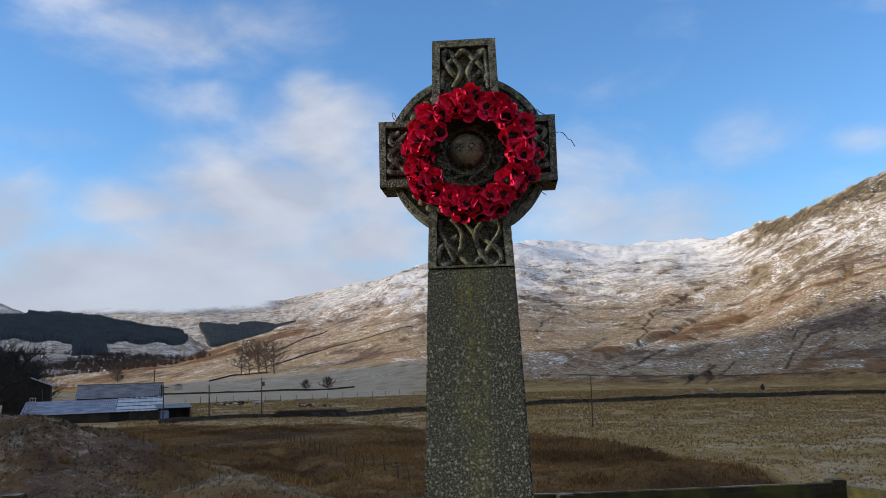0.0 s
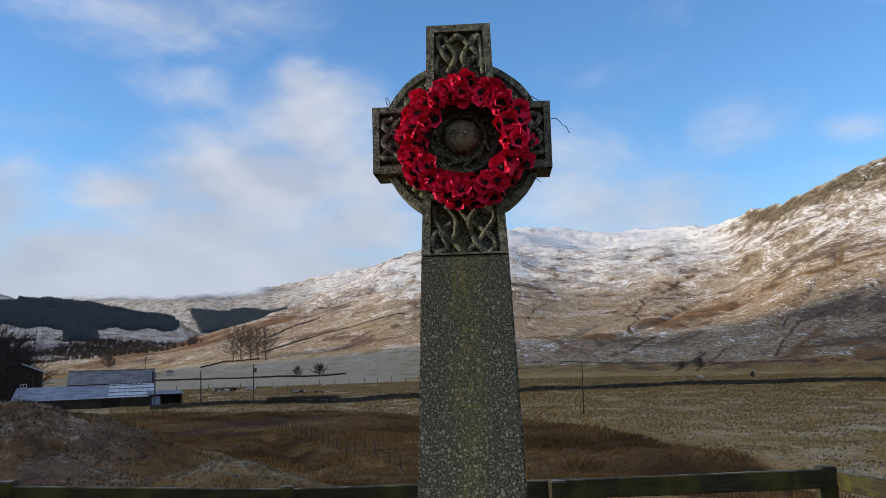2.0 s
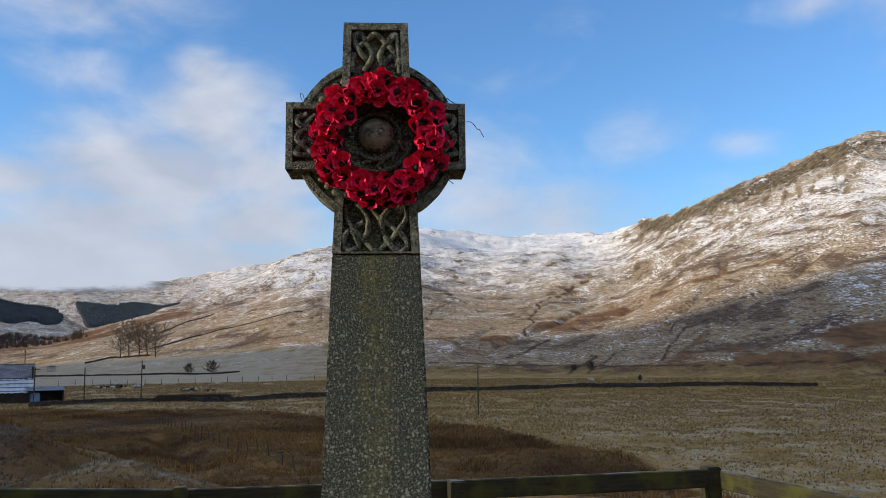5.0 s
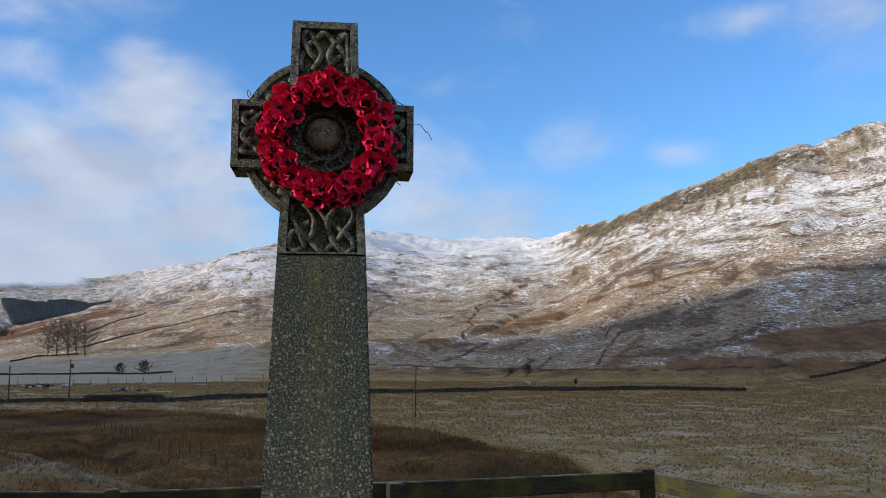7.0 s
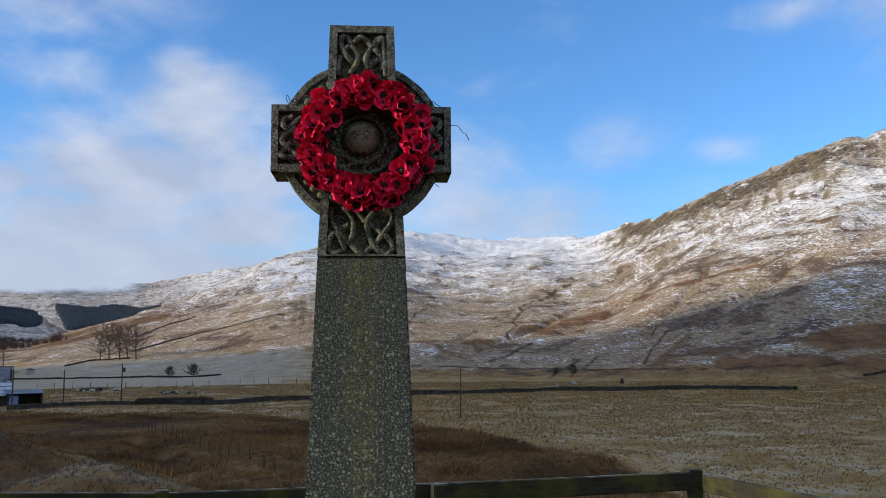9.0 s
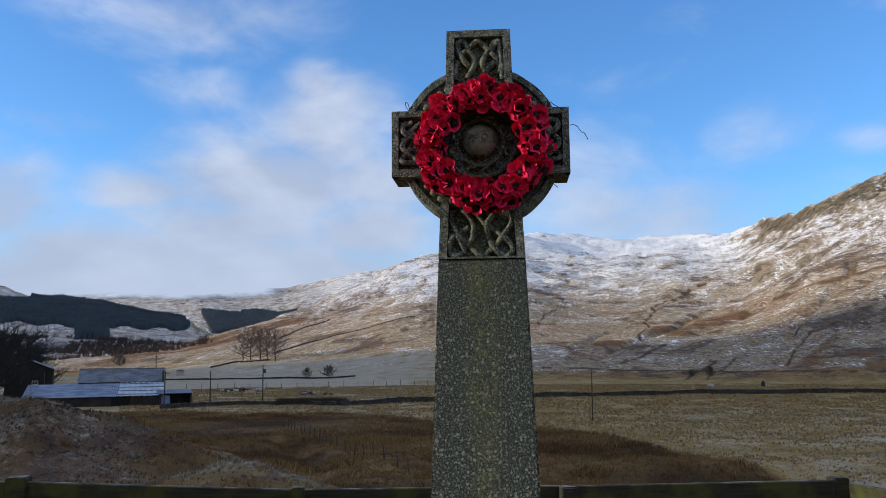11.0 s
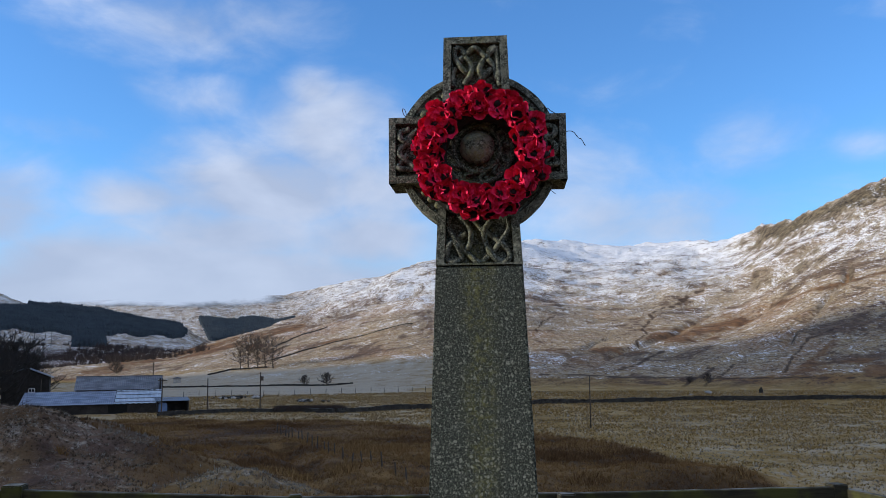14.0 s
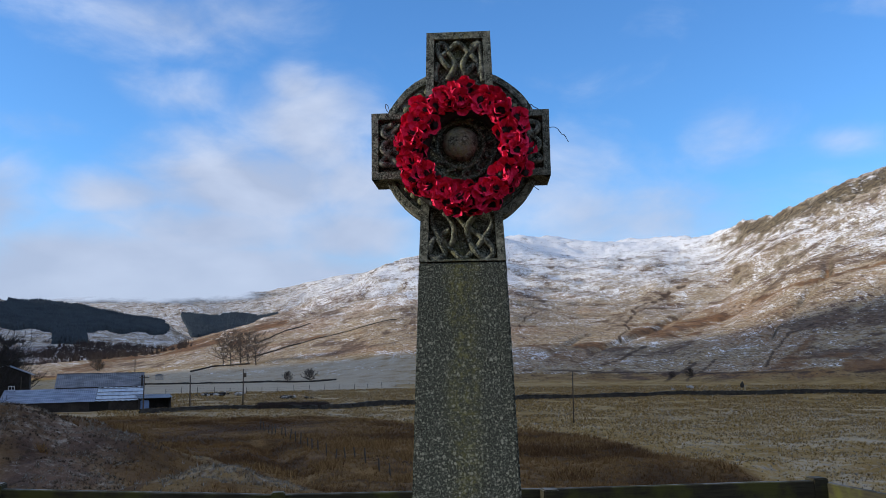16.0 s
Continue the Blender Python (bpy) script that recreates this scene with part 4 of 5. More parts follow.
# ---------------------------------------------------------------- timber fence round the memorial
def build_fence():
    fence = new("timber_fence")
    tagged(fence, "damp dark timber post and rail fence with green moss", "fence")

    def post(x, y, top, w, turn):
        bm = bmesh.new()
        box(bm, -w / 2, w / 2, -w / 2, w / 2, -0.15, top)
        bmesh.ops.bevel(bm, geom=bm.edges[:], offset=0.006, segments=2, affect="EDGES")
        ob = part("post", bm, M_FENCE, fence)
        ob.matrix_world = pose(x, y, 0, 0, 0, turn)

    def rail(p, q, h=0.105, t=0.038):
        p, q = Vector(p), Vector(q)
        d = q - p
        bm = bmesh.new()
        box(bm, 0, d.length, -t / 2, t / 2, -h, 0)
        bmesh.ops.subdivide_edges(bm, edges=[e for e in bm.edges if e.calc_length() > 0.5], cuts=9)
        bmesh.ops.bevel(bm, geom=[e for e in bm.edges if e.calc_face_angle(0) > 0.6], offset=0.005, segments=1, affect="EDGES")
        wear(bm, 0.003, 3.0)
        ob = part("rail", bm, M_FENCE, fence)
        ob.matrix_world = Matrix.Translation(p) @ d.to_track_quat("X", "Z").to_matrix().to_4x4()

    A, B, C, D = (2.215, 4.715), (0.575, 4.54), (-0.815, 4.41), (-2.21, 4.28)
    post(*A, 0.965, 0.092, 6), post(B[0] + .066, B[1] - .07, 0.972, 0.086, 6), post(C[0] + .024, C[1] - .06, 1.004, 0.068, 5), post(*D, 1.085, 0.10, 5)
    rail((D[0], D[1] - .01, 1.062), (C[0], C[1] - .01, .984)), rail((C[0] + .012, C[1] - .012, .984), (B[0] + .05, B[1] - .01, .966)), rail((B[0] + .062, B[1] - .012, .964), (A[0] + .03, A[1] - .02, .953))
    rail((A[0] + .055, A[1] - .02, .940), (2.62, 3.3, .938)), post(2.66, 3.3, 0.965, 0.10, 80)
    rail((D[0] - .05, D[1] - .02, 1.06), (-2.95, 3.75, 1.21)), post(-3.0, 3.75, 1.23, 0.10, 40)


build_fence()


def sight(az, e, lo=20.0, hi=1600.0):
    """Where a line of sight at that azimuth and elevation meets the land."""
    r = np.geomspace(lo, hi, 1500)
    x, y = EYE[0] + r * math.sin(radians(az)), EYE[1] + r * math.cos(radians(az))
    z = land(x, y)
    hit = np.nonzero(z >= EYE[2] + r * math.tan(radians(e)))[0]
    i = hit[0] if len(hit) else len(r) - 1
    return float(x[i]), float(y[i]), float(z[i])


# ---------------------------------------------------------------- farm buildings
def corrugated(bm, x0, x1, p, q, pitch=0.32, amp=0.035, thick=0.03):
    """A sheet from the line p to the line q (y, z), ribbed along x."""
    n = max(2, int((x1 - x0) / pitch * 4))
    d = Vector((0, q[0] - p[0], q[1] - p[1])).normalized()
    nor = Vector((1, 0, 0)).cross(d)
    rows = [[], [], [], []]
    for i in range(n + 1):
        x = x0 + (x1 - x0) * i / n
        a = amp * math.sin(i * math.pi / 2)
        sag = 0.05 * noise.noise(Vector((x * 0.25, p[0], 1)))
        for k, (yz, off) in enumerate(((p, a), (q, a), (q, a - thick), (p, a - thick))):
            rows[k].append(bm.verts.new(Vector((x, yz[0], yz[1] + sag)) + nor * off))
    for i in range(n):
        for k in range(4):
            bm.faces.new((rows[k][i], rows[k][i + 1], rows[(k + 1) % 4][i + 1], rows[(k + 1) % 4][i]))
    bmesh.ops.recalc_face_normals(bm, faces=bm.faces[:])


def build_barn():
    barn = new("barn")
    xr, yr = polar(-17.3, 153)
    xl, yl = polar(-25.5, 155)
    turn = math.degrees(math.atan2(yr - yl, xr - xl))
    base = FLOOR - 0.1
    barn.matrix_world = pose(xl, yl, base, 0, 0, turn)
    tagged(barn, "long low farm shed with a frosted blue corrugated roof", "barn")
    L = math.hypot(xr - xl, yr - yl)
    bm = bmesh.new()
    box(bm, 0.2, L - .2, 0.4, 6.0, -0.5, 1.75)
    part("wall", bm, M_BARNWALL, barn)
    bm = bmesh.new()
    box(bm, 7.9, L - .6, 6.0, 14.0, -0.5, 3.9)
    part("wall", bm, M_BARNWALL, barn)
    bm = bmesh.new()
    prism(bm, [(0.4, -.5), (14.0, -.5), (14.0, 3.3), (6.4, 5.75), (6.0, 3.6), (0.4, 1.7)], 0, 0.25)
    ob = part("gable", bm, M_BARNWALL, barn)
    ob.matrix_basis = Matrix.Translation((L - .35, 0, 0)) @ Matrix.Rotation(radians(90), 4, "Z")
    cut = L - 7.6
    bm = bmesh.new()
    corrugated(bm, 0, cut, (0.0, 1.72), (6.0, 3.72))
    part("roof", bm, M_ROOF, barn, "frosted blue-grey corrugated roof")
    bm = bmesh.new()
    corrugated(bm, cut + .05, L, (0.0, 1.76), (6.0, 3.78), 0.9, 0.05)
    part("roof", bm, M_ROOFPALE, barn, "pale blue new roof sheets")
    for k in range(4):
        bm = bmesh.new()
        box(bm, cut + .1, L - .05, 0, 0.14, 0, 0.10, Matrix.Translation((0, 0.5 + k * 1.6, 1.80 + (0.5 + k * 1.6) / 6 * 2.02)))
        part("purlin_strip", bm, M_ROOFDARK, barn)
    bm = bmesh.new()
    corrugated(bm, 7.6, L - .2, (6.05, 3.85), (9.8, 6.15))
    part("roof", bm, M_ROOFDARK, barn, "dark weathered upper roof")
    bm = bmesh.new()
    corrugated(bm, 7.6, L - .2, (9.85, 6.12), (14.2, 3.85))
    part("roof", bm, M_ROOFDARK, barn)
    bm = bmesh.new()
    box(bm, 7.5, L - .1, 9.7, 9.98, 6.13, 6.24)
    part("ridge_cap", bm, M_ROOFDARK, barn)
    # dark panel on the solid wall, painted as the unlit inside of a door
    bm = bmesh.new()
    box(bm, L - 8.5, L - 5.5, 0.3, 0.42, -.4, 1.55)
    part("doorway_shade_panel", bm, M_DOOR_SHADE, barn)
    # open lean-to past the gable
    shed = new("lean_to_shed")
    xs, ys = polar(-16.0, 151)
    shed.matrix_world = pose(xs - 2.0, ys + 1.0, base, 0, 0, turn + 8)
    tagged(shed, "small open-fronted shed with dark sides beside the barn", "shed")
    bm = bmesh.new()
    box(bm, -2.6, 2.6, 2.6, 2.8, -.4, 2.2), box(bm, -2.6, -2.4, 0, 2.6, -.4, 2.1), box(bm, 2.4, 2.6, 0, 2.6, -.4, 2.1)
    part("wall", bm, M_BARNWALL, shed)
    bm = bmesh.new()
    corrugated(bm, -2.8, 2.8, (-0.3, 2.05), (3.0, 2.55))
    part("roof", bm, M_ROOFDARK, shed)
    bm = bmesh.new()
    box(bm, -2.3, -0.9, 0.2, 1.4, -.2, 1.7)
    bmesh.ops.bevel(bm, geom=bm.edges[:], offset=0.12, segments=2, affect="EDGES")
    tank = part("water_tank", bm, M_BLUE)
    tank.matrix_world = shed.matrix_world.copy()
    tagged(tank, "faded blue storage tank inside the open shed", "tank")


def build_house():
    house = new("farmhouse")
    x, y = polar(-25.1, 182)
    base = FLOOR + 0.2
    house.matrix_world = pose(x, y, base, 0, 0, 22)
    tagged(house, "dark stone farmhouse with a frosted slate roof and small window", "house")
    bm = bmesh.new()
    prism(bm, [(-4.2, -.6), (4.0, -.6), (4.0, 5.7), (-0.1, 7.4), (-4.2, 5.7)], 0, 9)
    part("wall", bm, M_HOUSE, house)
    for s in (-1, 1):
        bm = bmesh.new()
        corrugated(bm, -0.3, 9.3, (0, 0), (4.75, -1.98), 0.4, 0.012, 0.08)
        ob = part("roof", bm, M_ROOFDARK, house)
        ob.matrix_basis = Matrix.Translation((-0.1, 0, 7.52)) @ Matrix.Rotation(radians(90), 4, "Z") @ (Matrix.Identity(4) if s < 0 else Matrix.Diagonal((1, -1, 1, 1)))
    bm = bmesh.new()
    box(bm, -.5, .5, .3, 1.1, 6.8, 8.3), box(bm, -.6, .6, .2, 1.2, 8.15, 8.32)
    part("chimney", bm, M_HOUSE, house)
    for wx, wz in ((1.0, 2.8),):
        win = new("window")
        win.parent = house
        win.matrix_basis = Matrix.Translation((wx, -0.02, wz))
        bm = bmesh.new()
        for q in ((-.55, -.45, -.75, .75), (.45, .55, -.75, .75), (-.45, .45, .65, .75), (-.45, .45, -.75, -.65), (-.45, .45, -.05, .05), (-.04, .04, -.65, -.05), (-.04, .04, .05, .65)):
            box(bm, q[0], q[1], -.05, .06, q[2], q[3])
        part("frame", bm, M_WHITE, win, "white painted sash frame")
        bm = bmesh.new()
        box(bm, -.46, .46, .0, .015, -.66, .66)
        part("pane", bm, M_GLASS, win)
    bm = bmesh.new()
    tube(bm, [(2.6, -.12, .2), (2.6, -.12, 5.2)], 0.09, 8)
    part("drainpipe", bm, M_STAKE, house)


build_barn()
build_house()


# ---------------------------------------------------------------- poles
def utility_pole(az, r, height, arm=0.0, box_on=False, lean=0.0, rad=0.12):
    x, y = polar(az, r)
    p = new("utility_pole")
    p.matrix_world = pose(x, y, ground_at(x, y) - 0.1, 0, lean, -az)
    tagged(p, "weathered brown wooden utility pole standing in the pasture", "utility pole", "utility poles")
    bm = bmesh.new()
    n = 8
    tube(bm, [(0, 0, height * i / n) for i in range(n + 1)], [rad * (1 - 0.32 * i / n) for i in range(n + 1)], 10)
    part("pole", bm, M_POLE, p, "", True)
    if arm:
        bm = bmesh.new()
        box(bm, -arm / 2, arm / 2, -.16, -.06, height - .45, height - .33)
        part("crossarm", bm, M_POLE, p)
        for s in (-.45, .45):
            bm = bmesh.new()
            tube(bm, [(s * arm, -.11, height - .33), (s * arm, -.11, height - .14)], 0.05, 8)
            part("insulator", bm, M_WHITE, p)
    if box_on:
        bm = bmesh.new()
        tube(bm, [(0.3, -.05, height - 1.5), (0.3, -.05, height - .75)], 0.24, 12)
        part("transformer", bm, M_POLE, p, "grey transformer can")


utility_pole(-17.32, 147, 6.0, 1.5, False, 0.6)
utility_pole(-14.5, 152, 5.6, 0, False, -0.5)
utility_pole(-11.2, 157, 6.5, 0, True)
utility_pole(-17.87, 196, 8.5, 0.7)
utility_pole(10.5, 105, 6.35, 0, False, 0.3, 0.085)


# ---------------------------------------------------------------- stone walls and stake fences
def stone_wall(name, pts, height, label, step=1.0, thick=0.7, seed=0, drop=0.25):
    """A drystone dyke that follows the ground, of uneven courses."""
    rnd = random.Random(seed)
    line = []
    for (x0, y0), (x1, y1) in zip(pts, pts[1:]):
        n = max(1, int(math.hypot(x1 - x0, y1 - y0) / step))
        line += [(x0 + (x1 - x0) * i / n, y0 + (y1 - y0) * i / n) for i in range(n)]
    xs, ys = np.array([p[0] for p in line]), np.array([p[1] for p in line])
    zs = land(xs, ys)
    bm = bmesh.new()
    for i in range(len(line) - 1):
        d = Vector((xs[i + 1] - xs[i], ys[i + 1] - ys[i], 0))
        m = Matrix.Translation((xs[i], ys[i], zs[i])) @ d.to_track_quat("X", "Z").to_matrix().to_4x4()
        h = height * (0.95 + 0.25 * noise.noise(Vector((xs[i] * 0.12, ys[i] * 0.12, seed)))) * rnd.uniform(0.92, 1.05)
        w = d.length
        vs = box(bm, -0.06, w + .06, -thick / 2, thick / 2, -drop, h * 0.55, m)
        vs2 = box(bm, rnd.uniform(-.08, .05) * w, w * rnd.uniform(.96, 1.08), -thick * .36, thick * .36, h * 0.5, h, m)
        for v in vs + vs2:
            v.co += Vector((rnd.uniform(-.08, .08), rnd.uniform(-.08, .08), rnd.uniform(-.07, .07)))
    ob = part(name, bm, M_WALL)
    tagged(ob, label, "stone wall", "", "structure")


DYKE = "dark drystone field wall running across the valley pasture"
stone_wall("field_wall_1", [polar(a, r) for a, r in ((-6.2, 139), (-2, 146), (2, 149), (7.5, 158), (15, 166), (20.7, 172), (26.5, 176), (32.0, 178))], 0.85, DYKE, 0.7, 0.8, 1)
stone_wall("field_wall_2", [polar(a, r) for a, r in ((-18, 300), (-12, 292), (-6.5, 286), (-5, 288))], 0.55, DYKE, 0.9, 0.7, 2)
stone_wall("field_wall_3", [polar(a, r) for a, r in ((-17.5, 143), (-13, 147), (-8.5, 143), (-6.2, 139))], 0.75, "tumbled dark field wall beside the rushes", 0.8, 0.9, 3)
HILLDYKE = "tumbled dark drystone wall climbing the hillside"
for k, angles in enumerate((((-10.5, 0.0), (-8.6, .55), (-6.8, 1.05), (-4.8, 1.5), (-2.9, 2.0), (-1.0, 2.3)), ((-10.4, .85), (-9.2, 1.4), (-8, 1.8), (-6.8, 2.2)), ((-14.5, -.9), (-13.2, -.6), (-10.6, -.45)),
                            ((35.5, -1.9), (37.5, -1.5), (39.5, -.9), (42, .2)))):
    stone_wall("hill_wall_%d" % (k + 1), [sight(a, e)[:2] for a, e in angles], 0.65, HILLDYKE, 1.3, 0.6, 10 + k)


def stake_fence(pts, spacing, height, seed, label):
    rnd = random.Random(seed)
    fence = new("stake_fence")
    tagged(fence, label, "fence", "stake fences")
    bm = bmesh.new()
    tube(bm, [(0, 0, -.3), (0, 0, height * .5), (0, 0, height)], [0.065, 0.06, 0.05], 6)
    me = bpy.data.meshes.new("stake")
    bm.to_mesh(me)
    bm.free()
    me.materials.append(M_STAKE)
    tops = []
    for (x0, y0), (x1, y1) in zip(pts, pts[1:]):
        n = max(1, int(math.hypot(x1 - x0, y1 - y0) / spacing))
        for i in range(n):
            x, y = x0 + (x1 - x0) * i / n + rnd.uniform(-.1, .1), y0 + (y1 - y0) * i / n
            z = ground_at(x, y)
            s = from_mesh("stake", me, None, fence)
            s.matrix_world = pose(x, y, z, rnd.uniform(-5, 5), rnd.uniform(-6, 6), 0) @ Matrix.Diagonal((1, 1, rnd.uniform(.85, 1.12), 1))
            tops.append((x, y, z + height * .8))
    bm = bmesh.new()
    for dz in (0, -.45):
        tube(bm, [(x, y, z + dz) for x, y, z in tops], 0.008, 3)
    part("wire", bm, M_WIRE, fence)


stake_fence([sight(a, e)[:2] for a, e in ((-10.1, -4.7), (-5.86, -6.47), (-0.78, -8.3))], 2.1, 1.1, 5, "row of grey wooden stakes with wire beside the burn")
stake_fence([polar(a, r) for a, r in ((-16, 212), (-10, 208), (-4, 214), (4, 224))], 3.3, 1.5, 6, "thin wire fence on wooden stakes across pale grass")


# ---------------------------------------------------------------- trees
def bare_tree(x, y, height, material, seed, label, trunk=0.022, fine=0.0028, wide=0.58, bare=0.14, limbs_n=28):
    """A leafless tree: a leaning bole, limbs all the way up to a rounded crown, and twigs on the limbs."""
    rnd = random.Random(seed)
    tree = new("bare_tree")
    tree.matrix_world = pose(x, y, ground_at(x, y) - 0.2)
    tagged(tree, label, "tree", "bare winter trees")
    limbs, twigs = bmesh.new(), bmesh.new()
    lean = Vector((rnd.uniform(-.1, .1), rnd.uniform(-.1, .1), 0))
    bole = [Vector((rnd.uniform(-.015, .015) * height, rnd.uniform(-.015, .015) * height, 0)) * (i > 0) + (lean * (i / 6) + Vector((0, 0, i / 6))) * height * .86 for i in range(7)]
    tube(limbs, bole, [height * trunk * (1 - .13 * i) for i in range(7)], 6)

    def bough(p, d, length, rad, bend, segs):
        pts = [p.copy()]
        q = p.copy()
        for _ in range(segs):
            d = (d + Vector((rnd.uniform(-bend, bend), rnd.uniform(-bend, bend), rnd.uniform(-bend * .4, bend)))).normalized()
            q = q + d * length / segs
            pts.append(q.copy())
        tube(limbs if segs > 3 else twigs, pts, [rad * (1 - .7 * i / segs) for i in range(segs + 1)], 4 if segs > 3 else 3)
        return pts, d

    for k in range(limbs_n):
        t = bare + (1 - bare) * (k + rnd.random()) / limbs_n
        u = min(max(t, 0), .999) * 6
        p = bole[int(u)].lerp(bole[int(u) + 1], u - int(u))
        turn, tilt = k * 2.4 + rnd.uniform(-.4, .4), 0.12 + .72 * t + rnd.uniform(-.15, .15)
        d = Vector((math.cos(turn) * math.cos(tilt), math.sin(turn) * math.cos(tilt), math.sin(tilt)))
        length = height * wide * (0.55 + 0.75 * math.sin(math.pi * min(1, t * 0.8 + .12))) * rnd.uniform(.65, 1.1) * (1.15 - 0.5 * t)
        pts, d = bough(p, d, length, height * trunk * .42 * (1.1 - .6 * t), .22, 4)
        for _ in range(6):
            i = rnd.choice((1, 2, 3, 3, 4))
            d1 = (d + Vector((rnd.uniform(-1, 1), rnd.uniform(-1, 1), rnd.uniform(-.3, 1)))).normalized()
            sub, d2 = bough(pts[i], d1, length * rnd.uniform(.3, .5), height * fine * 1.5, .25, 3)
            for _ in range(3):
                d3 = (d2 + Vector((rnd.uniform(-1, 1), rnd.uniform(-1, 1), rnd.uniform(-.4, .9)))).normalized()
                bough(rnd.choice(sub[1:]), d3, length * rnd.uniform(.15, .3), height * fine, .2, 2)
    part("trunk", limbs, material, tree)
    part("crown", twigs, material, tree, "bare branching twigs")


BARE = "leafless grey-brown tree at the foot of the snowy hill"
for k, (a, e, h) in enumerate(((-12.5, -.52, 10.5), (-12.0, -.50, 12), (-11.4, -.52, 12.5), (-10.9, -.50, 11), (-10.4, -.52, 12.5))):
    x, y, _ = sight(a, e)
    bare_tree(x, y, h * 0.78 * math.hypot(x, y) / 270, M_BARK, 40 + k, BARE)
for k, (a, e, h) in enumerate(((-8.35, -1.60, 3.0), (-6.92, -1.62, 3.8), (-20.07, -.72, 6.0), (16.9, -1.75, 1.7), (18.0, -1.7, 2.3))):
    x, y, _ = sight(a, e)
    bare_tree(x, y, h, M_BARK, 60 + k, "small leafless thorn tree on the pale pasture", 0.03, 0.0100, 0.50, 0.06, 46)
for k, (a, r, h) in enumerate(((-25.6, 196, 19), (-27.2, 168, 19), (-28.6, 190, 22), (-30, 170, 20), (-26.4, 215, 20), (-24.6, 215, 14), (-27.0, 158, 14), (-31.5, 190, 22), (-26.1, 205, 18), (-28, 176, 20))):
    x, y = polar(a, r)
    bare_tree(x, y, h * 0.68, M_DARKBARK, 80 + k, "tall dark leafless tree beside the farmhouse", 0.024, 0.0044, 0.50, 0.10, 34)


# ---------------------------------------------------------------- odd things in the fields
def boulder(name, az, e, w, h, seed, label, material):
    x, y, z = sight(az, e)
    bm = bmesh.new()
    bmesh.ops.create_icosphere(bm, subdivisions=3, radius=0.5)
    for v in bm.verts:
        v.co *= 1 + 0.35 * noise.noise(v.co * 2.3 + Vector((seed, 0, 0)))
        v.co = Vector((v.co.x * w, v.co.y * w * .8, v.co.z * h + h * 0.38))
    ob = part(name, bm, material, None, "", True)
    ob.matrix_world = pose(x, y, z - 0.05, 0, 0, seed * 40)
    tagged(ob, label, "boulder")


boulder("standing_boulder", 21.15, -2.42, 1.0, 1.7, 1, "upright dark boulder beside the field wall", M_WALL)
M_PALESTONE = simple("pale_field_stone", (0.22, 0.21, 0.19), (0.45, 0.43, 0.40), 1.5, 0.9)
boulder("pale_boulder", 18.0, -2.45, 1.9, 0.9, 2, "pale rounded boulder by the drystone wall", M_PALESTONE)
boulder("pale_boulder", 16.9, -2.55, 0.9, 0.5, 3, "small pale stone in the frosted pasture", M_PALESTONE)


def rubble_heap(az, e, n, spread, seed):
    rnd = random.Random(seed)
    x, y, _ = sight(az, e)
    heap = new("rubble_heap")
    heap.matrix_world = pose(x, y, ground_at(x, y))
    tagged(heap, "low heap of grey rubble stones in the rough grass", "rubble")
    for _ in range(n):
        bm = bmesh.new()
        bmesh.ops.create_icosphere(bm, subdivisions=1, radius=rnd.uniform(.25, .7))
        for v in bm.verts:
            v.co += Vector((rnd.uniform(-.12, .12), rnd.uniform(-.12, .12), rnd.uniform(-.12, .12)))
            v.co.z *= 0.6
        ob = part("stone", bm, rnd.choice((M_WALL, M_WALL, M_WALL, M_PALESTONE)), heap)
        ob.matrix_basis = Matrix.Translation((rnd.gauss(0, spread), rnd.gauss(0, spread * .5), rnd.uniform(0.05, .5)))


rubble_heap(-13.0, -2.45, 26, 2.6, 4)
rubble_heap(-8.2, -2.75, 14, 1.6, 5)

hut = new("small_hut")
hx, hy, hz = sight(-16.4, -1.35)
hut.matrix_world = pose(hx, hy, hz, 0, 0, 15)
tagged(hut, "small pale shed standing by the field wall", "hut")
bm = bmesh.new()
box(bm, -1.4, 1.4, -1, 1, -.3, 1.7)
part("wall", bm, M_PALESTONE, hut)
bm = bmesh.new()
prism(bm, [(-1.6, 1.7), (1.6, 1.7), (1.6, 1.8), (0, 2.3), (-1.6, 1.8)], -1.2, 1.2)
part("roof", bm, M_ROOFDARK, hut)


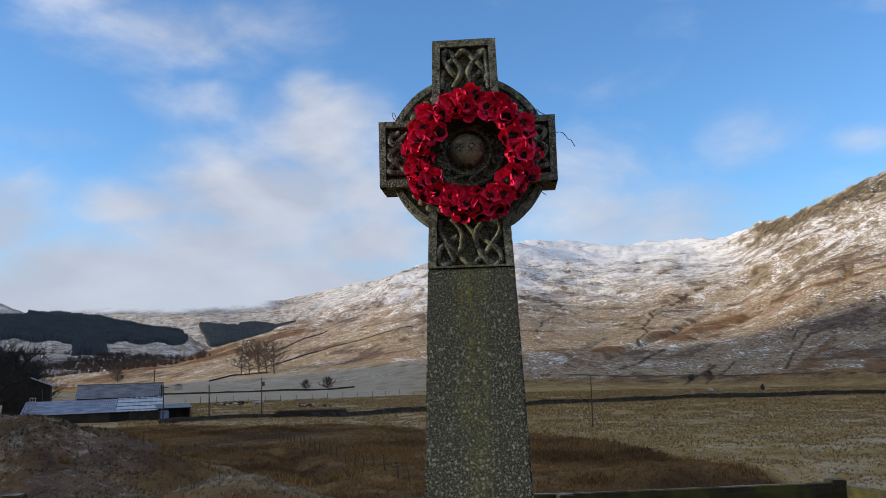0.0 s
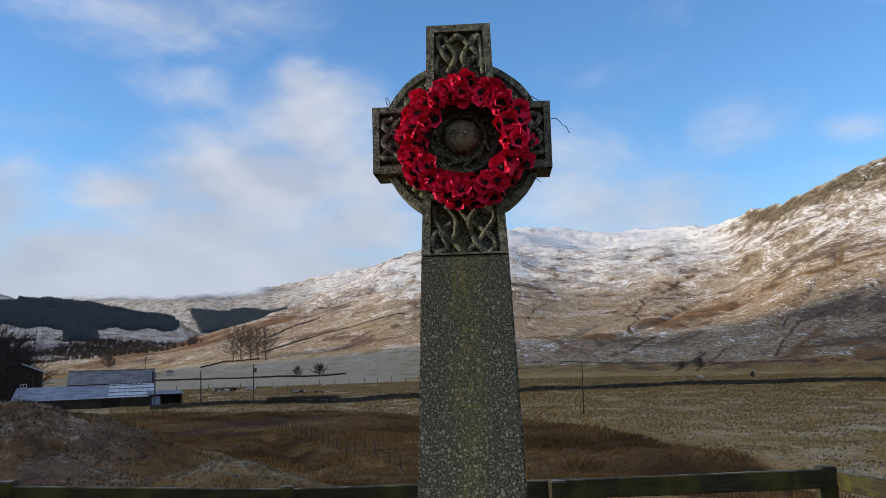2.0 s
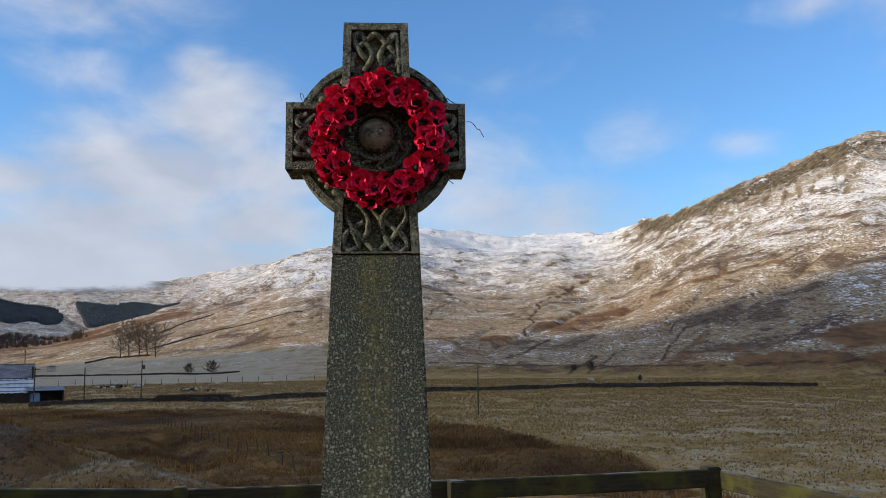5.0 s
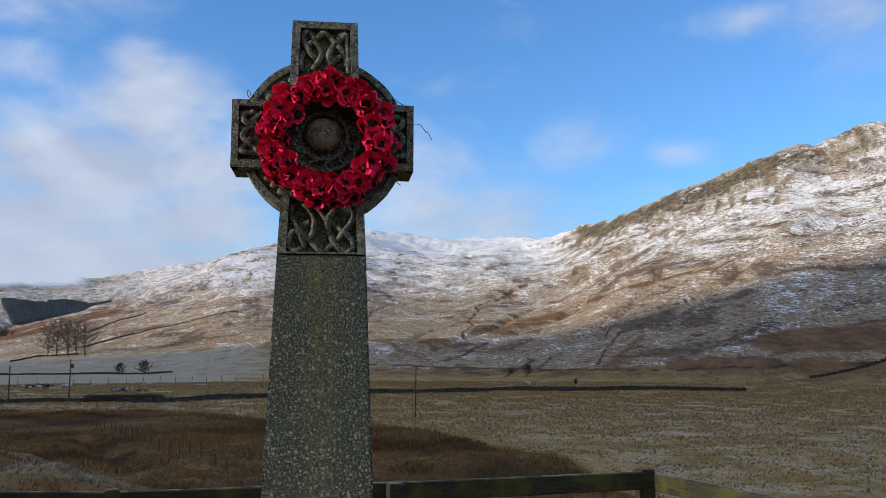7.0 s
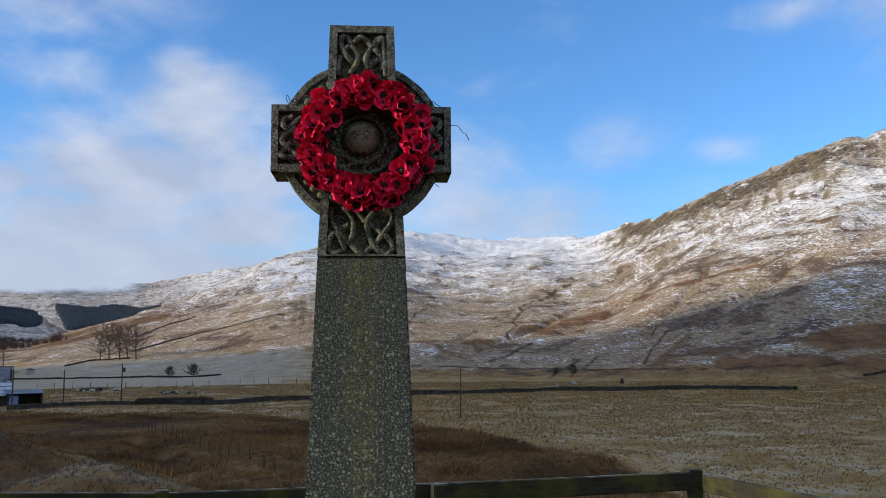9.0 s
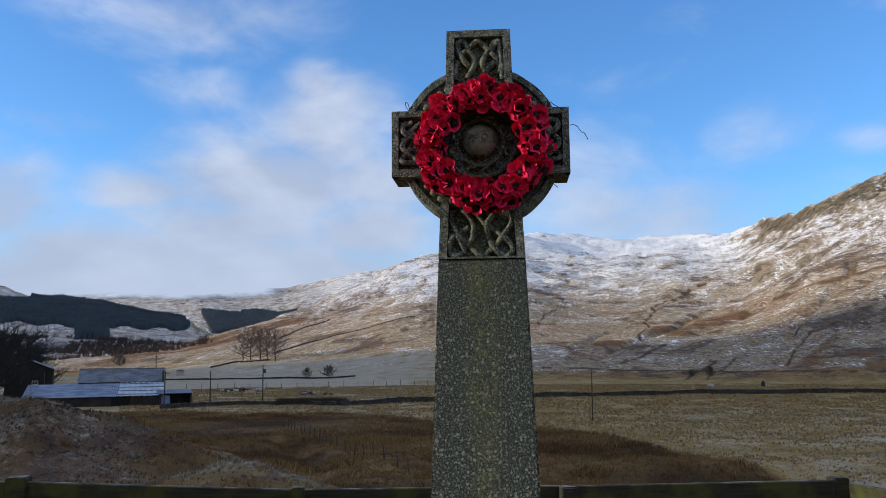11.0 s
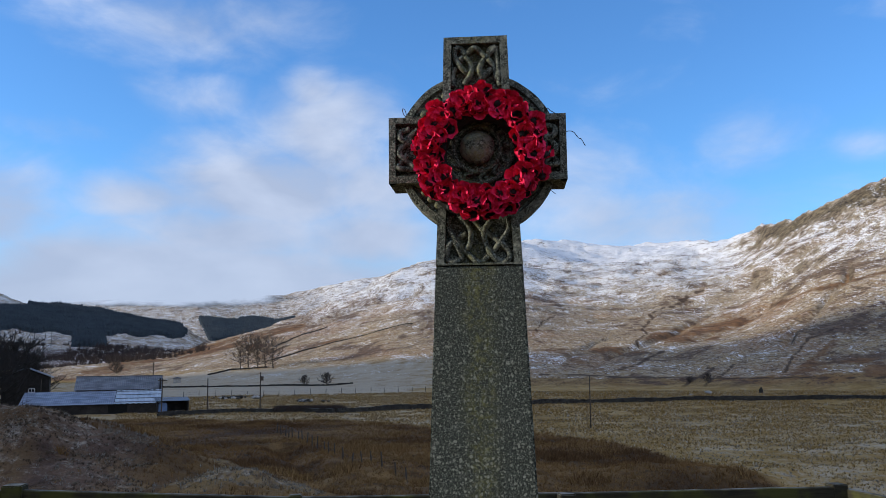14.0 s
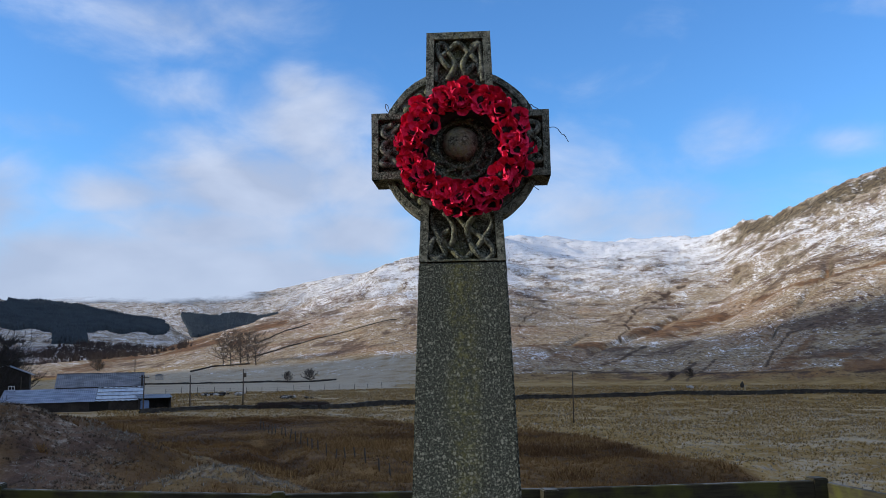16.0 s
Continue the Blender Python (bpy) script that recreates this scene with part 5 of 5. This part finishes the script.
# ---------------------------------------------------------------- woods, scrub, grass
def cones(name, places, label, category, material, sides=6):
    """Many small conifers or bushes, each a tapered ragged crown of three tiers."""
    rnd = np.random.RandomState(7)
    P = np.asarray(places)
    n = len(P)
    ang = np.arange(sides) * math.tau / sides
    V, F = [], []
    base = 0
    for k, (lo, hi, rad) in enumerate(((0.05, 0.55, 1.0), (0.32, 0.80, 0.72), (0.60, 1.0, 0.42))):
        jit = rnd.uniform(0.7, 1.3, (n, sides))
        ring = np.stack([P[:, None, 0] + np.cos(ang)[None] * P[:, None, 4] * rad * jit, P[:, None, 1] + np.sin(ang)[None] * P[:, None, 4] * rad * jit,
                         P[:, None, 2] + P[:, None, 3] * (lo + rnd.uniform(-.05, .05, (n, sides)))], -1)
        tip = np.stack([P[:, 0] + rnd.uniform(-.1, .1, n) * P[:, 4], P[:, 1], P[:, 2] + P[:, 3] * hi], -1)
        vs = np.concatenate([ring.reshape(-1, 3), tip])
        i = np.arange(n)[:, None] * sides
        a, b = i + np.arange(sides)[None], i + (np.arange(sides)[None] + 1) % sides
        t = np.repeat(np.arange(n)[:, None] + n * sides, sides, 1)
        F.append(np.stack([a, b, t], -1).reshape(-1, 3) + base)
        V.append(vs)
        base += len(vs)
    ob = from_mesh(name, mesh_of(name, np.concatenate(V), np.concatenate(F)), material)
    tagged(ob, label, category, "", "stuff")


def scatter(n, a0, a1, r0, r1, seed, keep):
    rnd = np.random.RandomState(seed)
    a, r = rnd.uniform(a0, a1, n), np.sqrt(rnd.uniform(r0 ** 2, r1 ** 2, n))
    x, y = EYE[0] + r * np.sin(np.radians(a)), EYE[1] + r * np.cos(np.radians(a))
    z = land(x, y)
    e = np.degrees(np.arctan2(z - EYE[2], r))
    k = keep(a, r, e, x, y, z)
    return a[k], r[k], x[k], y[k], z[k], rnd


# plantation on the far slope, with its sharp lower edge and the gap at its end
low = curve_of([(-40, 2.3), (-26.7, 2.05), (-23.3, 1.80), (-20, 1.72), (-15.8, 1.55)])
a, r, x, y, z, rnd = scatter(34000, -36, -15.9, 1000, 1505, 1, lambda a, r, e, x, y, z: (e > low(a) + 0.10 * np.sin(a * 3.1)) & (a < -16.1 + 0.25 * np.sin(r * .05)) & ~((a < -25.2) & (e > 3.35)))
cones("spruce_plantation", np.stack([x, y, z - 1, rnd.uniform(6.5, 9, len(x)), rnd.uniform(2.2, 3.6, len(x))], -1), "dark blue-green spruce plantation on the shaded hillside", "forest", M_CONIFER)
a, r, x, y, z, rnd = scatter(24000, -15.6, -9.0, 1720, 2900, 2, lambda a, r, e, x, y, z: (e > 1.35) & (e < 2.72 + 0.10 * np.sin(a * 2)) & (a > -14.6 - 0.5 * (e - 1.6)))
cones("spruce_plantation", np.stack([x, y, z - 2, rnd.uniform(8, 11, len(x)), rnd.uniform(4, 6.0, len(x))], -1), "distant block of dark conifers below the snowy hill", "forest", M_CONIFER)
a, r, x, y, z, rnd = scatter(5000, -36, -14.5, 560, 960, 3, lambda a, r, e, x, y, z: (fbm(x / 60, y / 60, 4, 77) > -0.05) & (e < 1.15))
SCRUB = (x, y, z, rnd.uniform(2.2, 6.0, len(x)))
a, r, x, y, z, rnd = scatter(900, -22.6, -20.8, 930, 1060, 4, lambda a, r, e, x, y, z: e > .8)
cones("spruce_plantation", np.stack([x, y, z - .5, rnd.uniform(7, 11, len(x)), rnd.uniform(2.4, 3.6, len(x))], -1), "small dark clump of spruce in the snowy field", "forest", M_CONIFER)


def blades(name, x, y, z, size, count, lean, material, label, seed, width=0.05):
    """Tufts of single pointed blades fanning out from one root."""
    rnd = np.random.RandomState(seed)
    n = len(x)
    X, Y, Z, S = (np.repeat(v, count) for v in (x, y, z, size))
    m = len(X)
    ang, out_ = rnd.uniform(0, math.tau, m), rnd.uniform(.05, lean, m) * S
    h = S * rnd.uniform(.6, 1.15, m)
    ox, oy = rnd.uniform(-.25, .25, m) * S, rnd.uniform(-.25, .25, m) * S
    w = S * width * rnd.uniform(.7, 1.4, m)
    wa = rnd.uniform(-.8, .8, m)
    dx, dy = np.cos(wa) * w, np.sin(wa) * w
    A = np.stack([X + ox - dx, Y + oy - dy, Z - .05], -1)
    B = np.stack([X + ox + dx, Y + oy + dy, Z - .05], -1)
    C = np.stack([X + ox + np.cos(ang) * out_, Y + oy + np.sin(ang) * out_, Z + h], -1)
    V = np.stack([A, B, C], 1).reshape(-1, 3)
    ob = from_mesh(name, mesh_of(name, V, np.arange(3 * m).reshape(-1, 3)), material)
    tagged(ob, label, "grass", "", "stuff")


blades("birch_scrub", *SCRUB, 14, 0.55, M_SHRUB, "brown leafless birch scrub on the valley side", 9, 0.035)


def zone_of(key, x, y, z):
    r, a = np.hypot(x - EYE[0], y - EYE[1]), np.degrees(np.arctan2(x - EYE[0], y - EYE[1]))
    return zones(x, y, z, r, a)[key]


a, r, x, y, z, rnd = scatter(150000, -34, 44, 22, 145, 11, lambda a, r, e, x, y, z: (zone_of("reed", x, y, z) > 0.45) & (fbm(x / 5, y / 5, 3, 41) > -0.75))
blades("rush_tufts", x, y, z, rnd.uniform(.18, .46, len(x)) * (0.8 + 0.5 * fbm(x / 20, y / 20, 3, 51)) * (0.85 + 0.9 * sstep(0.15, 0.5, fbm(x / 3.5, y / 3.5, 3, 61))), 7, 1.0, M_BLADE, "rusty brown dead rushes and moor grass", 12, 0.055)
a, r, x, y, z, rnd = scatter(26000, -34, 44, 20, 130, 13, lambda a, r, e, x, y, z: (zone_of("reed", x, y, z) < 0.45) & (fbm(x / 3, y / 3, 3, 43) > 0.02))
blades("frosted_tussocks", x, y, z, rnd.uniform(.08, .20, len(x)), 7, 1.2, M_FROSTBLADE, "short frosted pale grass tussocks on the pasture", 14, 0.10)

a, r, x, y, z, rnd = scatter(150000, -20, 44, 55, 215, 17, lambda a, r, e, x, y, z: (zone_of("pasture", x, y, z) > 0.5) & (fbm(x / 4, y / 4, 3, 47) > -0.30))
blades("pasture_tussocks", x, y, z, rnd.uniform(.10, .26, len(x)) * (r / 110) ** 0.5, 3, 1.3, M_PASTURE, "short tufted tan winter grass with frost", 18, 0.22)
a, r, x, y, z, rnd = scatter(26000, -34, 0, 24, 78, 19, lambda a, r, e, x, y, z: (zone_of("scrub", x, y, z) > 0.2) & (fbm(x / 3, y / 3, 3, 53) > 0.02))
blades("heather_clumps", x, y, z, rnd.uniform(.06, .17, len(x)), 12, 1.3, M_HEATHER, "dark brown heather and dead bracken clumps", 20, 0.07)
a, r, x, y, z, rnd = scatter(30000, -34, 0, 24, 78, 23, lambda a, r, e, x, y, z: (zone_of("frost", x, y, z) > 0.2) & (fbm(x / 2.5, y / 2.5, 3, 57) > -0.1))
blades("frosted_tussocks", x, y, z, rnd.uniform(.06, .15, len(x)), 8, 1.4, M_FROSTBLADE, "short frosted grass on the hummocks", 24, 0.09)
a, r, x, y, z, rnd = scatter(9000, -10.2, -5.6, 139, 147, 29, lambda a, r, e, x, y, z: (fbm(x / 3, y / 3, 3, 59) > -0.25) & (np.abs(r - 143.5 + 0.6 * (a + 8)) < 1.2))
blades("low_hedge", x, y, z, rnd.uniform(.6, 1.25, len(x)), 9, 0.7, M_SHRUB, "low brown leafless hedge beside the field wall", 30, 0.03)
